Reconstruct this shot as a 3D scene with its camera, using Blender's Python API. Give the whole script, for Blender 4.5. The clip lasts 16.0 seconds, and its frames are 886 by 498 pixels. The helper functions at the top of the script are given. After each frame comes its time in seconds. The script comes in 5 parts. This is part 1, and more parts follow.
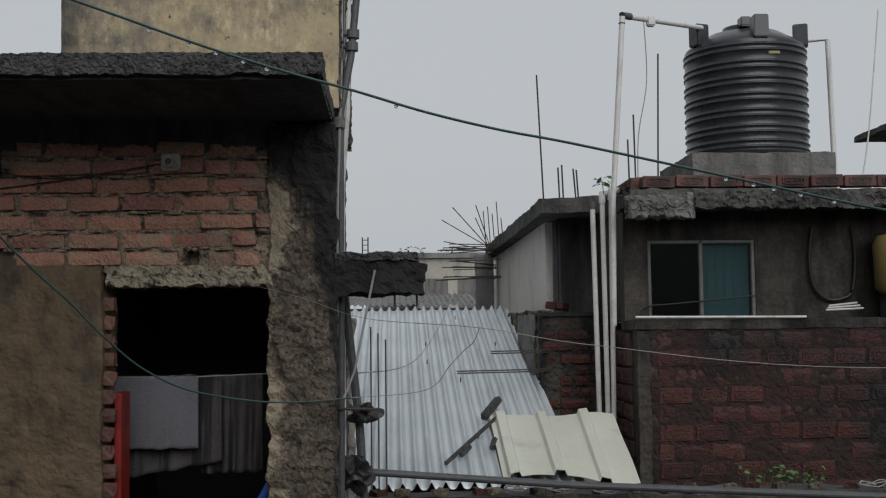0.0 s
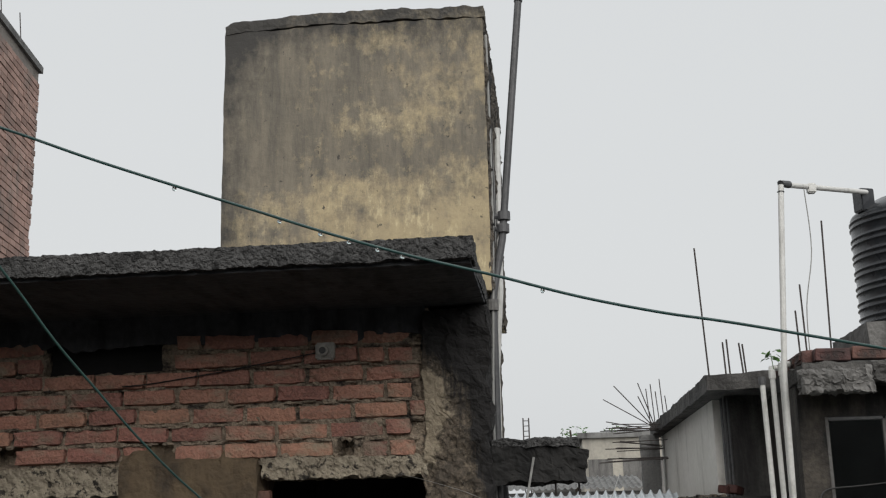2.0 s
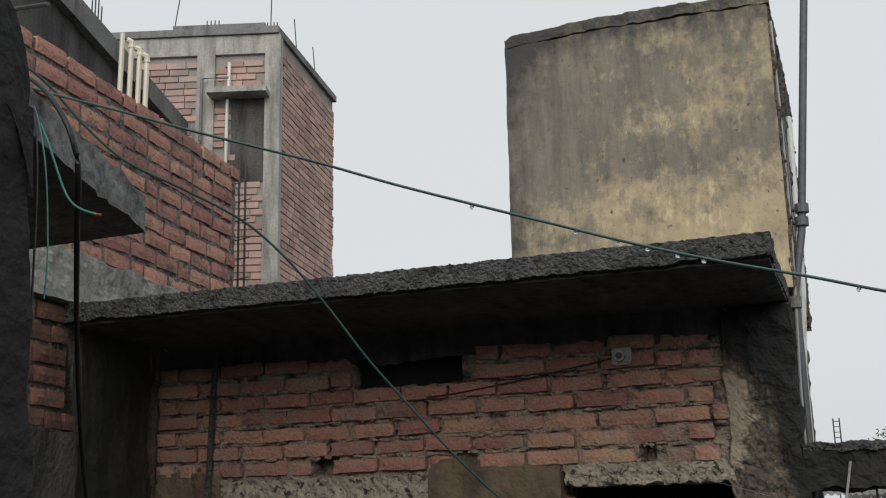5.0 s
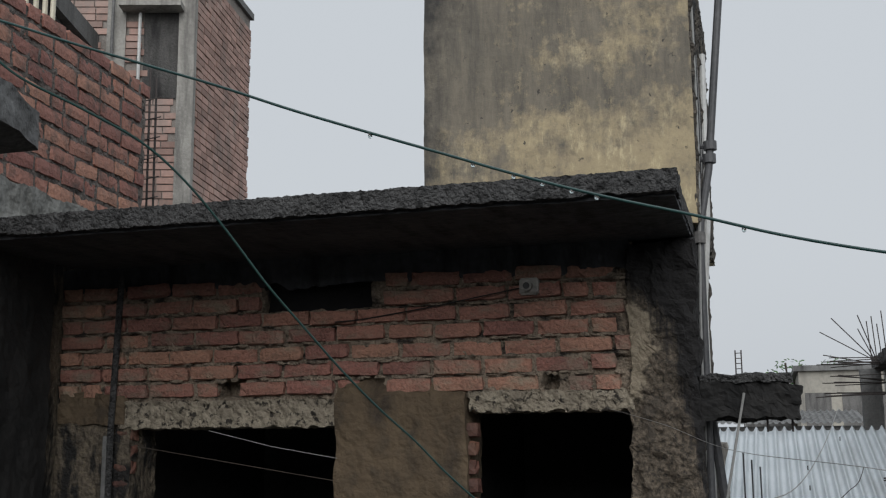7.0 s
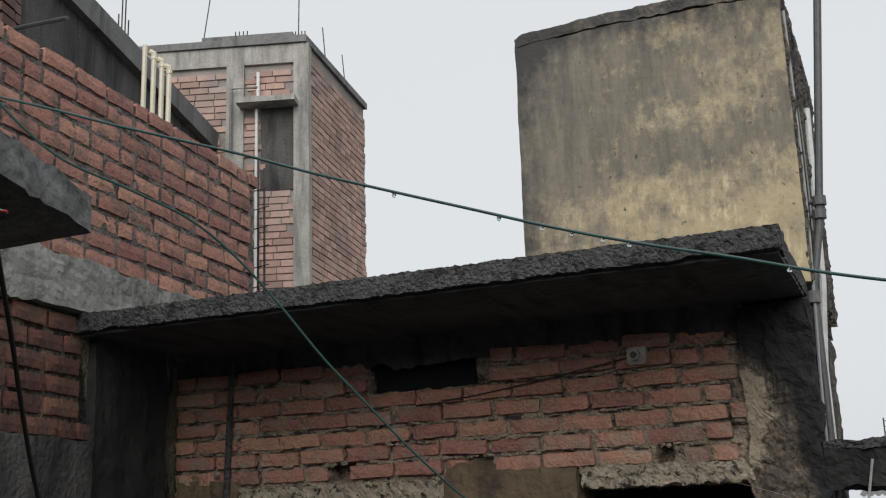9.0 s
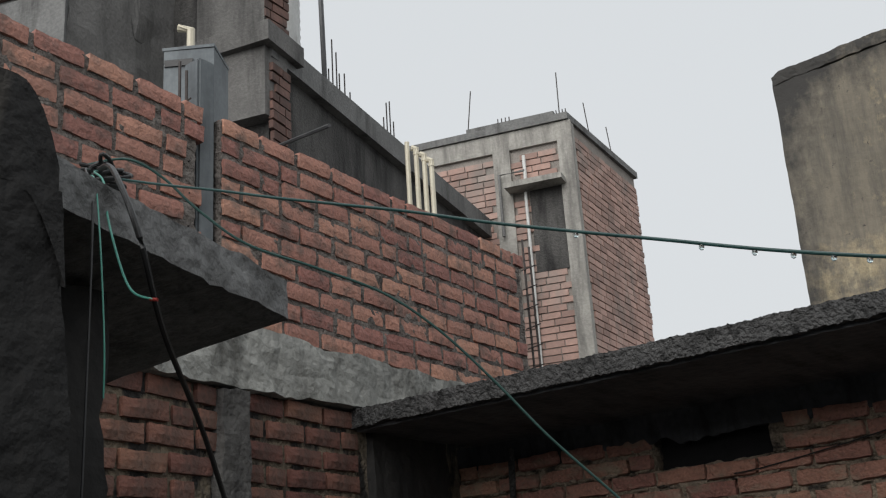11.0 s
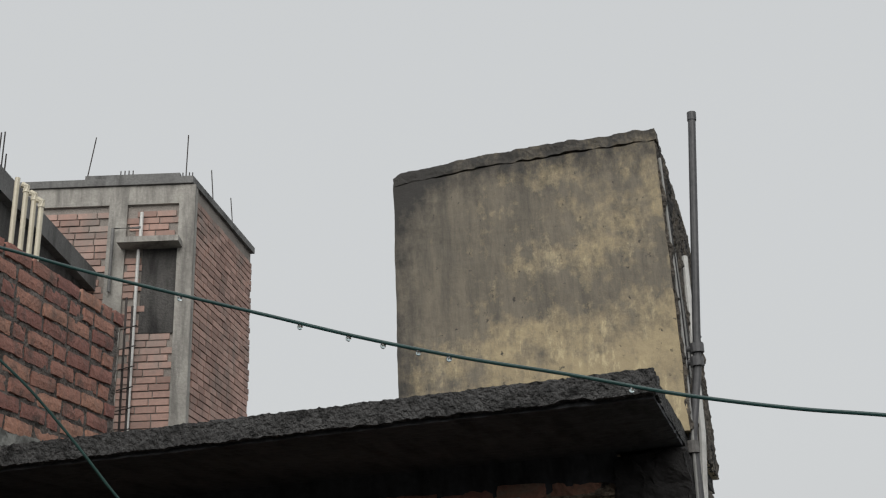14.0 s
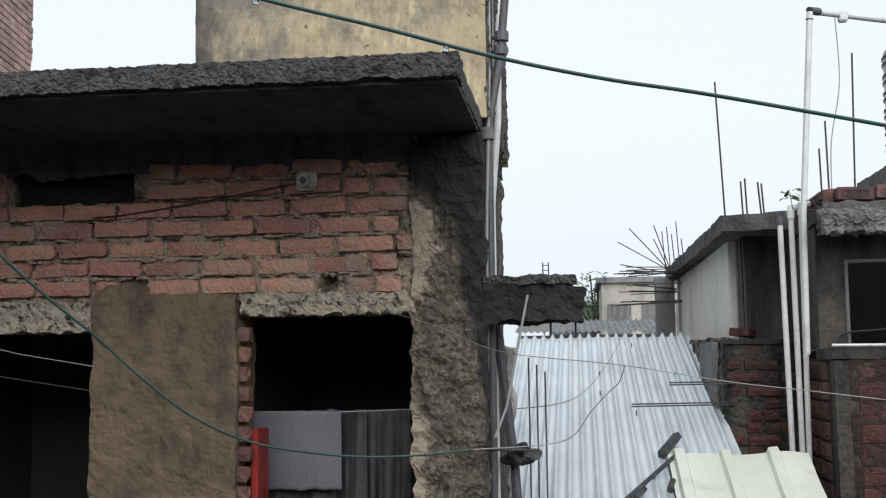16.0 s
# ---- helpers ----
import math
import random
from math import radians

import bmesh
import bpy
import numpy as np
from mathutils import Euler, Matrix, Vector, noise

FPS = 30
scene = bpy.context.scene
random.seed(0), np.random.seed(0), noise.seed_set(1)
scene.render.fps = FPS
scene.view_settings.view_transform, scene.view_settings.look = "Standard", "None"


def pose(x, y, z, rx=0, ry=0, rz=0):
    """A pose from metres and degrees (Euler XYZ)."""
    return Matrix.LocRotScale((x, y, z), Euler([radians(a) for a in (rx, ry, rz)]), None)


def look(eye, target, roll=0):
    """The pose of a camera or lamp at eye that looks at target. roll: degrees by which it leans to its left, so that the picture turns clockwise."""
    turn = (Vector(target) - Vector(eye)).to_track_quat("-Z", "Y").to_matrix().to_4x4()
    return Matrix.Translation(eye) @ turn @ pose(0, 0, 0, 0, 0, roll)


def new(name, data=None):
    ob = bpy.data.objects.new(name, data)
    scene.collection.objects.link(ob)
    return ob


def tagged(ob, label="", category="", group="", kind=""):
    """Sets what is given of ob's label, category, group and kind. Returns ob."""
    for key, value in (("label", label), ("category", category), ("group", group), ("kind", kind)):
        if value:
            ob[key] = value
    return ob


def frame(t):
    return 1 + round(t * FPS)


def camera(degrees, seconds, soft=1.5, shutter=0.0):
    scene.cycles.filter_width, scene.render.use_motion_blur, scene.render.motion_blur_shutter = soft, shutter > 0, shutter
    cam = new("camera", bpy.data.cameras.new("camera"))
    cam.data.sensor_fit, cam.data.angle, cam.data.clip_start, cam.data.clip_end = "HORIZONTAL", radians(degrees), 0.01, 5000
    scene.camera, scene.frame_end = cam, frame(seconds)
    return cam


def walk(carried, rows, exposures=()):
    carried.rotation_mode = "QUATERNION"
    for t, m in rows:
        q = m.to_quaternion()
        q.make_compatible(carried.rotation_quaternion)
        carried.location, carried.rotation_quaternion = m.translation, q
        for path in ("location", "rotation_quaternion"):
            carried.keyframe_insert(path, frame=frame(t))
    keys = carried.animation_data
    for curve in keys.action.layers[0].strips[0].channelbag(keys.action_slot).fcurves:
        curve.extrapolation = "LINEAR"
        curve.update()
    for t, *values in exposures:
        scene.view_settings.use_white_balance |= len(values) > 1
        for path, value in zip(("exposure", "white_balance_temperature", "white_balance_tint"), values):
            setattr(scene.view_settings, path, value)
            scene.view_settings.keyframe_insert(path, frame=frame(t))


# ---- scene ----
cam = camera(43.0, 16.0, soft=1.2)
PATH = [
    (0, (-0.106, -0.458, 4.933), (-0.017, 1.535, 5.072), -0.7),
    (0.5, (-0.099, -0.465, 4.936), (-0.064, 1.517, 5.206), -0.9),
    (1, (-0.098, -0.475, 4.933), (-0.113, 1.494, 5.287), -1.3),
    (1.5, (-0.097, -0.449, 4.943), (-0.149, 1.509, 5.346), -1.3),
    (2, (-0.093, -0.327, 4.966), (-0.276, 1.611, 5.424), -1.4),
    (2.5, (-0.09, -0.299, 4.973), (-0.468, 1.605, 5.454), -1.8),
    (3, (-0.1, -0.331, 4.981), (-0.641, 1.534, 5.461), -2.3),
    (3.5, (-0.108, -0.327, 4.98), (-0.735, 1.507, 5.473), -2.3),
    (3.7, (-0.106, -0.33, 4.979), (-0.75, 1.497, 5.476), -2.1),
    (5.8, (-0.106, -0.318, 4.974), (-0.799, 1.509, 5.399), -0.8),
    (6, (-0.102, -0.304, 4.977), (-0.791, 1.533, 5.364), -0.5),
    (6.5, (-0.084, -0.304, 4.972), (-0.722, 1.563, 5.298), -0.1),
    (7, (-0.08, -0.321, 4.979), (-0.626, 1.571, 5.325), -0.4),
    (7.5, (-0.082, -0.326, 4.985), (-0.57, 1.566, 5.411), -0.3),
    (8, (-0.084, -0.354, 4.988), (-0.621, 1.507, 5.485), -0.2),
    (8.5, (-0.022, -0.298, 4.98), (-0.695, 1.517, 5.483), -0.6),
    (9, (0.014, -0.222, 4.962), (-0.733, 1.567, 5.452), -1.9),
    (9.5, (-0.02, -0.112, 4.965), (-0.845, 1.634, 5.484), -2.3),
    (10, (-0.021, -0.025, 4.981), (-1.045, 1.605, 5.524), -3.2),
    (10.2, (0.013, -0.005, 4.98), (-1.111, 1.558, 5.521), -3.3),
    (12.3, (0.02, 0.021, 4.985), (-1.105, 1.424, 5.859), -1.6),
    (12.5, (0.015, 0.018, 4.993), (-1.038, 1.458, 5.898), -1.8),
    (13, (0.008, 0.045, 4.99), (-0.861, 1.596, 5.907), -2.1),
    (13.5, (0.041, 0.002, 4.972), (-0.646, 1.679, 5.817), -2.4),
    (14, (0.032, 0.002, 4.971), (-0.503, 1.781, 5.71), -2.5),
    (14.5, (0.05, 0.028, 4.961), (-0.391, 1.884, 5.561), -2.4),
    (15, (0.019, 0.011, 4.948), (-0.371, 1.931, 5.348), -2.2),
    (15.5, (0.002, 0.037, 4.951), (-0.357, 1.993, 5.165), -1.8),
    (16, (0.012, 0.047, 4.954), (-0.224, 2.024, 5.143), -0.8),
]
EXPOSURE = ((0, 0.05, 6350, 10), (0.5, 0.25, 6400, 10), (1, 0.3, 6450, 10), (1.5, 0.35, 6490, 10), (2.5, 0.64, 6650, 10), (3.5, 0.5, 6650, 10), (5.8, 0.7, 6450, 10), (6.5, 0.85, 6600, 10), (7, 0.3, 6250, 10), (8, 0.5, 6500, 10), (8.5, 0.72, 6550, 10), (9, 0.62, 6450, 10), (9.5, 0.45, 6420, 10), (10, 0.8, 6400, 10), (10.2, 0.8, 6410, 10), (12.3, 0.05, 6520, 10), (13, 0.2, 6550, 10), (13.5, 0.3, 6550, 10), (14.5, 0.5, 6600, 10), (15, 0.85, 6480, 10), (15.5, 1.05, 6400, 10), (16, 0.95, 6150, 10))
walk(cam, [(t, look(eye, target, roll)) for t, eye, target, roll in PATH], EXPOSURE)

# ---- world and light ----
world = bpy.data.worlds.new("overcast")
scene.world = world
world.use_nodes = True
wn, wl = world.node_tree.nodes, world.node_tree.links
wn.clear()
w_out, w_bg = wn.new("ShaderNodeOutputWorld"), wn.new("ShaderNodeBackground")
w_sky, w_mix, w_hs = wn.new("ShaderNodeTexSky"), wn.new("ShaderNodeMix"), wn.new("ShaderNodeHueSaturation")
w_sky.sky_type, w_sky.sun_disc = "NISHITA", False
w_sky.sun_elevation, w_sky.sun_rotation = radians(32), radians(168)
w_sky.dust_density, w_sky.air_density = 6.0, 2.0
w_hs.inputs["Saturation"].default_value = 0.15
w_hs.inputs["Value"].default_value = 1.0
w_mix.data_type = "RGBA"
w_mix.inputs["Factor"].default_value = 0.88
w_mix.inputs["B"].default_value = (4.95, 5.15, 5.3, 1)
wl.new(w_sky.outputs["Color"], w_hs.inputs["Color"])
wl.new(w_hs.outputs["Color"], w_mix.inputs["A"])
wl.new(w_mix.outputs["Result"], w_bg.inputs["Color"])
wl.new(w_bg.outputs["Background"], w_out.inputs["Surface"])
w_bg.inputs["Strength"].default_value = 0.1
sun_data = bpy.data.lights.new("sun", "SUN")
sun_data.energy, sun_data.angle, sun_data.color = 1.5, radians(60), (1.0, 0.98, 0.95)
sun = new("sun", sun_data)
sun.matrix_world = look((5, -20, 15.5), (0, 4, 0))

# ---- materials ----


def material(name, base, other, rough=0.85, grain=40.0, patch=3.0, bump=0.4, stain=None, stain_scale=(5, 5, 0.7),
             stain_lo=0.45, stain_hi=0.65, metal=0.0, random_tint=0.0, bump_dist=0.01, spec=0.4, island_tint=0.0, laid=False):
    """Two-scale noise colour, optional long vertical stains, grain relief."""
    m = bpy.data.materials.new(name)
    m.use_nodes = True
    n, l = m.node_tree.nodes, m.node_tree.links
    b = n["Principled BSDF"]
    b.inputs["Metallic"].default_value = metal
    b.inputs["Specular IOR Level"].default_value = spec
    # laid: pieces laid side by side share one grain, so that no two of them look alike
    where = n.new("ShaderNodeNewGeometry").outputs["Position"] if laid else n.new("ShaderNodeTexCoord").outputs["Object"]
    big, fine = n.new("ShaderNodeTexNoise"), n.new("ShaderNodeTexNoise")
    big.inputs["Scale"].default_value, big.inputs["Detail"].default_value = patch, 6
    fine.inputs["Scale"].default_value, fine.inputs["Detail"].default_value = grain, 5
    l.new(where, big.inputs["Vector"])
    l.new(where, fine.inputs["Vector"])
    add = n.new("ShaderNodeMath")
    add.operation = "MULTIPLY_ADD"
    add.inputs[1].default_value = 0.5
    half = n.new("ShaderNodeMath")
    half.operation = "MULTIPLY"
    half.inputs[1].default_value = 0.5
    l.new(fine.outputs["Fac"], half.inputs[0])
    l.new(big.outputs["Fac"], add.inputs[0])
    l.new(half.outputs[0], add.inputs[2])
    ramp = n.new("ShaderNodeMapRange")
    ramp.inputs["From Min"].default_value, ramp.inputs["From Max"].default_value = 0.36, 0.64
    l.new(add.outputs[0], ramp.inputs["Value"])
    mix = n.new("ShaderNodeMix")
    mix.data_type = "RGBA"
    mix.inputs["A"].default_value, mix.inputs["B"].default_value = (*base, 1), (*other, 1)
    l.new(ramp.outputs["Result"], mix.inputs["Factor"])
    col = mix.outputs["Result"]
    if stain:
        mp = n.new("ShaderNodeMapping")
        mp.inputs["Scale"].default_value = stain_scale
        sn = n.new("ShaderNodeTexNoise")
        sn.inputs["Scale"].default_value, sn.inputs["Detail"].default_value, sn.inputs["Roughness"].default_value = 1.0, 9, 0.65
        l.new(where, mp.inputs["Vector"])
        l.new(mp.outputs["Vector"], sn.inputs["Vector"])
        sr = n.new("ShaderNodeMapRange")
        sr.inputs["From Min"].default_value, sr.inputs["From Max"].default_value = stain_lo, stain_hi
        l.new(sn.outputs["Fac"], sr.inputs["Value"])
        sm = n.new("ShaderNodeMix")
        sm.data_type = "RGBA"
        sm.inputs["B"].default_value = (*stain, 1)
        l.new(sr.outputs["Result"], sm.inputs["Factor"])
        l.new(col, sm.inputs["A"])
        col = sm.outputs["Result"]
    if island_tint:
        geo, hsv, vr = n.new("ShaderNodeNewGeometry"), n.new("ShaderNodeHueSaturation"), n.new("ShaderNodeMapRange")
        vr.inputs["To Min"].default_value, vr.inputs["To Max"].default_value = 1 - island_tint, 1 + island_tint
        l.new(geo.outputs["Random Per Island"], vr.inputs["Value"])
        l.new(vr.outputs["Result"], hsv.inputs["Value"])
        l.new(col, hsv.inputs["Color"])
        col = hsv.outputs["Color"]
    if random_tint:
        oi, hsv, vr, hr = n.new("ShaderNodeObjectInfo"), n.new("ShaderNodeHueSaturation"), n.new("ShaderNodeMapRange"), n.new("ShaderNodeMapRange")
        vr.inputs["To Min"].default_value, vr.inputs["To Max"].default_value = 1 - random_tint, 1 + random_tint
        hr.inputs["To Min"].default_value, hr.inputs["To Max"].default_value = 0.49, 0.512
        l.new(oi.outputs["Random"], vr.inputs["Value"])
        l.new(oi.outputs["Random"], hr.inputs["Value"])
        l.new(vr.outputs["Result"], hsv.inputs["Value"])
        l.new(hr.outputs["Result"], hsv.inputs["Hue"])
        l.new(col, hsv.inputs["Color"])
        col = hsv.outputs["Color"]
    l.new(col, b.inputs["Base Color"])
    rr = n.new("ShaderNodeMapRange")
    rr.inputs["To Min"].default_value, rr.inputs["To Max"].default_value = max(rough - 0.15, 0.05), min(rough + 0.12, 1)
    l.new(big.outputs["Fac"], rr.inputs["Value"])
    l.new(rr.outputs["Result"], b.inputs["Roughness"])
    if bump:
        bp = n.new("ShaderNodeBump")
        bp.inputs["Strength"].default_value, bp.inputs["Distance"].default_value = bump, bump_dist
        l.new(fine.outputs["Fac"], bp.inputs["Height"])
        l.new(bp.outputs["Normal"], b.inputs["Normal"])
    return m


M_BRICK = material("worn_red_brick", (0.41, 0.2, 0.146), (0.23, 0.125, 0.097), 0.86, 75, 4, 1.0, stain=(0.27, 0.21, 0.157), stain_scale=(6, 6, 11), stain_lo=0.5, stain_hi=0.66, random_tint=0.18, bump_dist=0.013, laid=True)
M_BRICK_NEW = material("orange_brick", (0.42, 0.2, 0.152), (0.28, 0.143, 0.114), 0.78, 60, 7, 0.9, stain=(0.16, 0.105, 0.088), stain_scale=(8, 8, 8), stain_lo=0.5, stain_hi=0.68, random_tint=0.26, laid=True)
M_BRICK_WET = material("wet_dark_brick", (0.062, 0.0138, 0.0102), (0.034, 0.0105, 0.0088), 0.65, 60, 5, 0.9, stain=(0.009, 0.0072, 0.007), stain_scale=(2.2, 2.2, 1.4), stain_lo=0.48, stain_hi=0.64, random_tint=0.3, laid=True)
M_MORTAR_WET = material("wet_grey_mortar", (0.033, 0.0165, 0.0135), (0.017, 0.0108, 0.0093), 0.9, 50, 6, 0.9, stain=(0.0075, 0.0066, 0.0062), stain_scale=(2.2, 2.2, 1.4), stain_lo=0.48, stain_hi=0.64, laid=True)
# Pale for brick: rain haze over the far tower is in the colour.
M_BRICK_FAR = material("hazed_far_brick", (0.45, 0.29, 0.24), (0.35, 0.235, 0.2), 0.85, 22, 2.2, 0.5, stain=(0.27, 0.225, 0.2), stain_scale=(2.5, 2.5, 1.2), stain_lo=0.48, stain_hi=0.7, island_tint=0.26)
M_MORTAR = material("sandy_mortar", (0.34, 0.275, 0.205), (0.18, 0.146, 0.113), 0.95, 80, 9, 1.0, stain=(0.035, 0.03, 0.026), stain_scale=(9, 9, 14), stain_lo=0.51, stain_hi=0.62, bump_dist=0.02)
M_MORTAR_GREY = material("grey_mortar", (0.32, 0.29, 0.26), (0.21, 0.19, 0.172), 0.95, 60, 4, 0.7)
M_PLASTER = material("mud_plaster", (0.135, 0.098, 0.06), (0.088, 0.065, 0.042), 0.92, 24, 4.5, 1.0, stain=(0.052, 0.04, 0.029), stain_scale=(6, 6, 4), stain_lo=0.52, stain_hi=0.68, bump_dist=0.02)
M_RUBBLE = material("pale_rubble_concrete", (0.36, 0.315, 0.24), (0.2, 0.17, 0.13), 0.95, 34, 8, 1.0, stain=(0.035, 0.03, 0.025), stain_scale=(26, 26, 26), stain_lo=0.54, stain_hi=0.6, bump_dist=0.03)
M_COLUMN = material("crumbling_concrete", (0.19, 0.155, 0.11), (0.09, 0.075, 0.058), 0.95, 40, 9, 1.0, stain=(0.02, 0.019, 0.018), stain_scale=(9, 9, 3.2), stain_lo=0.47, stain_hi=0.56, bump_dist=0.03)
M_SLAB = material("blackened_concrete", (0.105, 0.104, 0.103), (0.034, 0.034, 0.034), 0.92, 75, 14, 1.0, stain=(0.015, 0.015, 0.015), stain_scale=(20, 20, 20), stain_lo=0.53, stain_hi=0.63, bump_dist=0.04)
# Near-black plaster; on the roof soffit and wall opening it stands in for shade.
M_SOFFIT = material("near_black_plaster", (0.028, 0.0265, 0.025), (0.013, 0.0128, 0.0125), 0.92, 30, 3, 0.8, stain=(0.01, 0.01, 0.01), stain_scale=(9, 9, 2), stain_lo=0.45, stain_hi=0.65)
# Sooty black with slab shade painted in, lifted bluish for rain haze.
M_UNDER = material("sooty_shaded_plaster", (0.078, 0.081, 0.088), (0.048, 0.05, 0.054), 0.9, 30, 4, 0.8, stain=(0.026, 0.027, 0.029), stain_scale=(11, 3, 2), stain_lo=0.47, stain_hi=0.67)
M_CONCRETE = material("wet_grey_concrete", (0.2, 0.2, 0.195), (0.125, 0.125, 0.122), 0.8, 40, 3, 0.6, stain=(0.055, 0.054, 0.052), stain_scale=(4, 4, 0.6), stain_lo=0.5, stain_hi=0.68)
M_CONC_DARK = material("dark_rain_streaked_concrete", (0.1, 0.096, 0.09), (0.058, 0.056, 0.054), 0.85, 40, 3, 0.9, stain=(0.022, 0.021, 0.021), stain_scale=(4.5, 4.5, 0.8), stain_lo=0.43, stain_hi=0.62, bump_dist=0.015)
M_BRICK_OLD = material("old_damp_brick", (0.19, 0.082, 0.06), (0.125, 0.06, 0.046), 0.8, 55, 7, 0.9, stain=(0.06, 0.045, 0.038), stain_scale=(5, 5, 4), stain_lo=0.48, stain_hi=0.7, random_tint=0.3)
M_BRICK_DAMP = material("damp_brick", (0.11, 0.045, 0.036), (0.07, 0.032, 0.027), 0.7, 60, 6, 0.7, stain=(0.03, 0.024, 0.022), stain_scale=(5, 5, 4), stain_lo=0.48, stain_hi=0.66, random_tint=0.3)
M_MORTAR_DK = material("dark_wet_mortar", (0.2, 0.178, 0.16), (0.1, 0.088, 0.08), 0.92, 60, 6, 1.0, stain=(0.045, 0.04, 0.036), stain_scale=(9, 9, 9), stain_lo=0.53, stain_hi=0.66, bump_dist=0.02)
M_CONC_MID = material("rain_streaked_concrete", (0.17, 0.165, 0.158), (0.115, 0.112, 0.108), 0.85, 40, 2.5, 0.8, stain=(0.05, 0.049, 0.047), stain_scale=(4, 4, 0.7), stain_lo=0.47, stain_hi=0.68)
M_CONC_PALE = material("pale_cement_render", (0.4, 0.385, 0.35), (0.28, 0.268, 0.245), 0.88, 30, 3.5, 0.8, stain=(0.15, 0.143, 0.132), stain_scale=(5, 5, 0.8), stain_lo=0.49, stain_hi=0.68)
M_DARK_WALL = material("dark_wet_render", (0.066, 0.057, 0.0465), (0.027, 0.0242, 0.0212), 0.85, 34, 3.5, 0.9, stain=(0.0078, 0.0075, 0.0073), stain_scale=(4.5, 4.5, 1.0), stain_lo=0.43, stain_hi=0.61, bump_dist=0.015)
M_TIN = material("wet_galvanised_sheet", (0.6, 0.64, 0.66), (0.5, 0.54, 0.56), 0.42, 60, 2.5, 0.08, metal=0.35, stain=(0.36, 0.375, 0.38), stain_scale=(6, 0.8, 0.8), stain_lo=0.52, stain_hi=0.8)
M_SHEET = material("cream_painted_sheet", (0.6, 0.605, 0.515), (0.53, 0.535, 0.455), 0.4, 50, 2, 0.06, stain=(0.36, 0.35, 0.29), stain_scale=(3, 3, 3), stain_lo=0.58, stain_hi=0.8)
M_TANK = material("black_plastic", (0.016, 0.018, 0.022), (0.028, 0.03, 0.034), 0.27, 30, 3, 0.1, spec=0.5)
M_PVC = material("white_pvc", (0.62, 0.62, 0.6), (0.5, 0.5, 0.48), 0.45, 40, 4, 0.1, stain=(0.25, 0.24, 0.22), stain_scale=(6, 6, 2), stain_lo=0.55, stain_hi=0.75)
M_CREAM_PIPE = material("cream_pvc", (0.6, 0.55, 0.43), (0.5, 0.46, 0.36), 0.45, 40, 4, 0.1)
M_DARK_PIPE = material("dark_grey_pipe", (0.05, 0.052, 0.055), (0.085, 0.085, 0.088), 0.5, 40, 5, 0.2)
M_STEEL = material("rusty_reinforcing_bar", (0.06, 0.05, 0.047), (0.035, 0.03, 0.028), 0.75, 90, 8, 0.3)
M_GREEN = material("dark_green_cable", (0.012, 0.04, 0.038), (0.018, 0.056, 0.052), 0.4, 30, 3, 0)
M_GREEN_OLD = material("faded_green_cable", (0.017, 0.05, 0.044), (0.025, 0.066, 0.058), 0.45, 30, 3, 0)
M_BLACK_CABLE = material("black_cable", (0.012, 0.012, 0.013), (0.02, 0.02, 0.02), 0.45, 30, 3, 0)
M_GREY_WIRE = material("pale_grey_wire", (0.3, 0.3, 0.29), (0.22, 0.22, 0.21), 0.5, 30, 3, 0)
M_WIRE_TEAL = material("teal_cable", (0.05, 0.2, 0.16), (0.08, 0.26, 0.21), 0.45, 30, 3, 0)
# Dark grey for room surfaces, the rooms' dimness put into the colour.
M_ROOM = material("room_shade_grey", (0.085, 0.084, 0.086), (0.06, 0.059, 0.06), 0.9, 20, 2, 0.2)
M_GROUND = material("wet_ground", (0.075, 0.07, 0.062), (0.045, 0.043, 0.04), 0.55, 8, 0.4, 0.5)
M_CLOTH = material("grey_white_cloth", (0.14, 0.14, 0.157), (0.1, 0.1, 0.113), 0.95, 90, 3, 0.3, stain=(0.07, 0.069, 0.074), stain_scale=(5, 5, 1), stain_lo=0.5, stain_hi=0.7)
M_CHECK = material("checked_cloth", (0.085, 0.075, 0.078), (0.05, 0.046, 0.05), 0.95, 90, 9, 0.2, stain=(0.02, 0.02, 0.023), stain_scale=(14, 14, 0.5), stain_lo=0.48, stain_hi=0.56)
M_RED = material("red_paint", (0.27, 0.022, 0.015), (0.19, 0.018, 0.013), 0.55, 40, 4, 0.1, stain=(0.06, 0.015, 0.012), stain_scale=(9, 9, 2), stain_lo=0.52, stain_hi=0.66)
M_TEAL = material("teal_curtain", (0.02, 0.052, 0.06), (0.027, 0.066, 0.074), 0.75, 30, 4, 0.1)
M_DUCT = material("galvanised_duct", (0.17, 0.19, 0.2), (0.125, 0.14, 0.15), 0.7, 40, 2.5, 0.1, metal=0.1, stain=(0.085, 0.093, 0.1), stain_scale=(6, 6, 0.8), stain_lo=0.5, stain_hi=0.72)
M_YELLOW = material("mustard_plastic", (0.3, 0.225, 0.085), (0.22, 0.165, 0.065), 0.5, 30, 3, 0.1)
M_CREAM_HOUSE = material("cream_house_paint", (0.4, 0.375, 0.32), (0.3, 0.285, 0.25), 0.9, 10, 0.9, 0.2, stain=(0.2, 0.19, 0.17), stain_scale=(1.5, 1.5, 0.4), stain_lo=0.5, stain_hi=0.7)
M_PALE_WALL = material("pale_wall_plaster", (0.66, 0.64, 0.6), (0.55, 0.53, 0.49), 0.9, 20, 1.5, 0.3, stain=(0.26, 0.24, 0.21), stain_scale=(2, 2, 0.6), stain_lo=0.54, stain_hi=0.74)
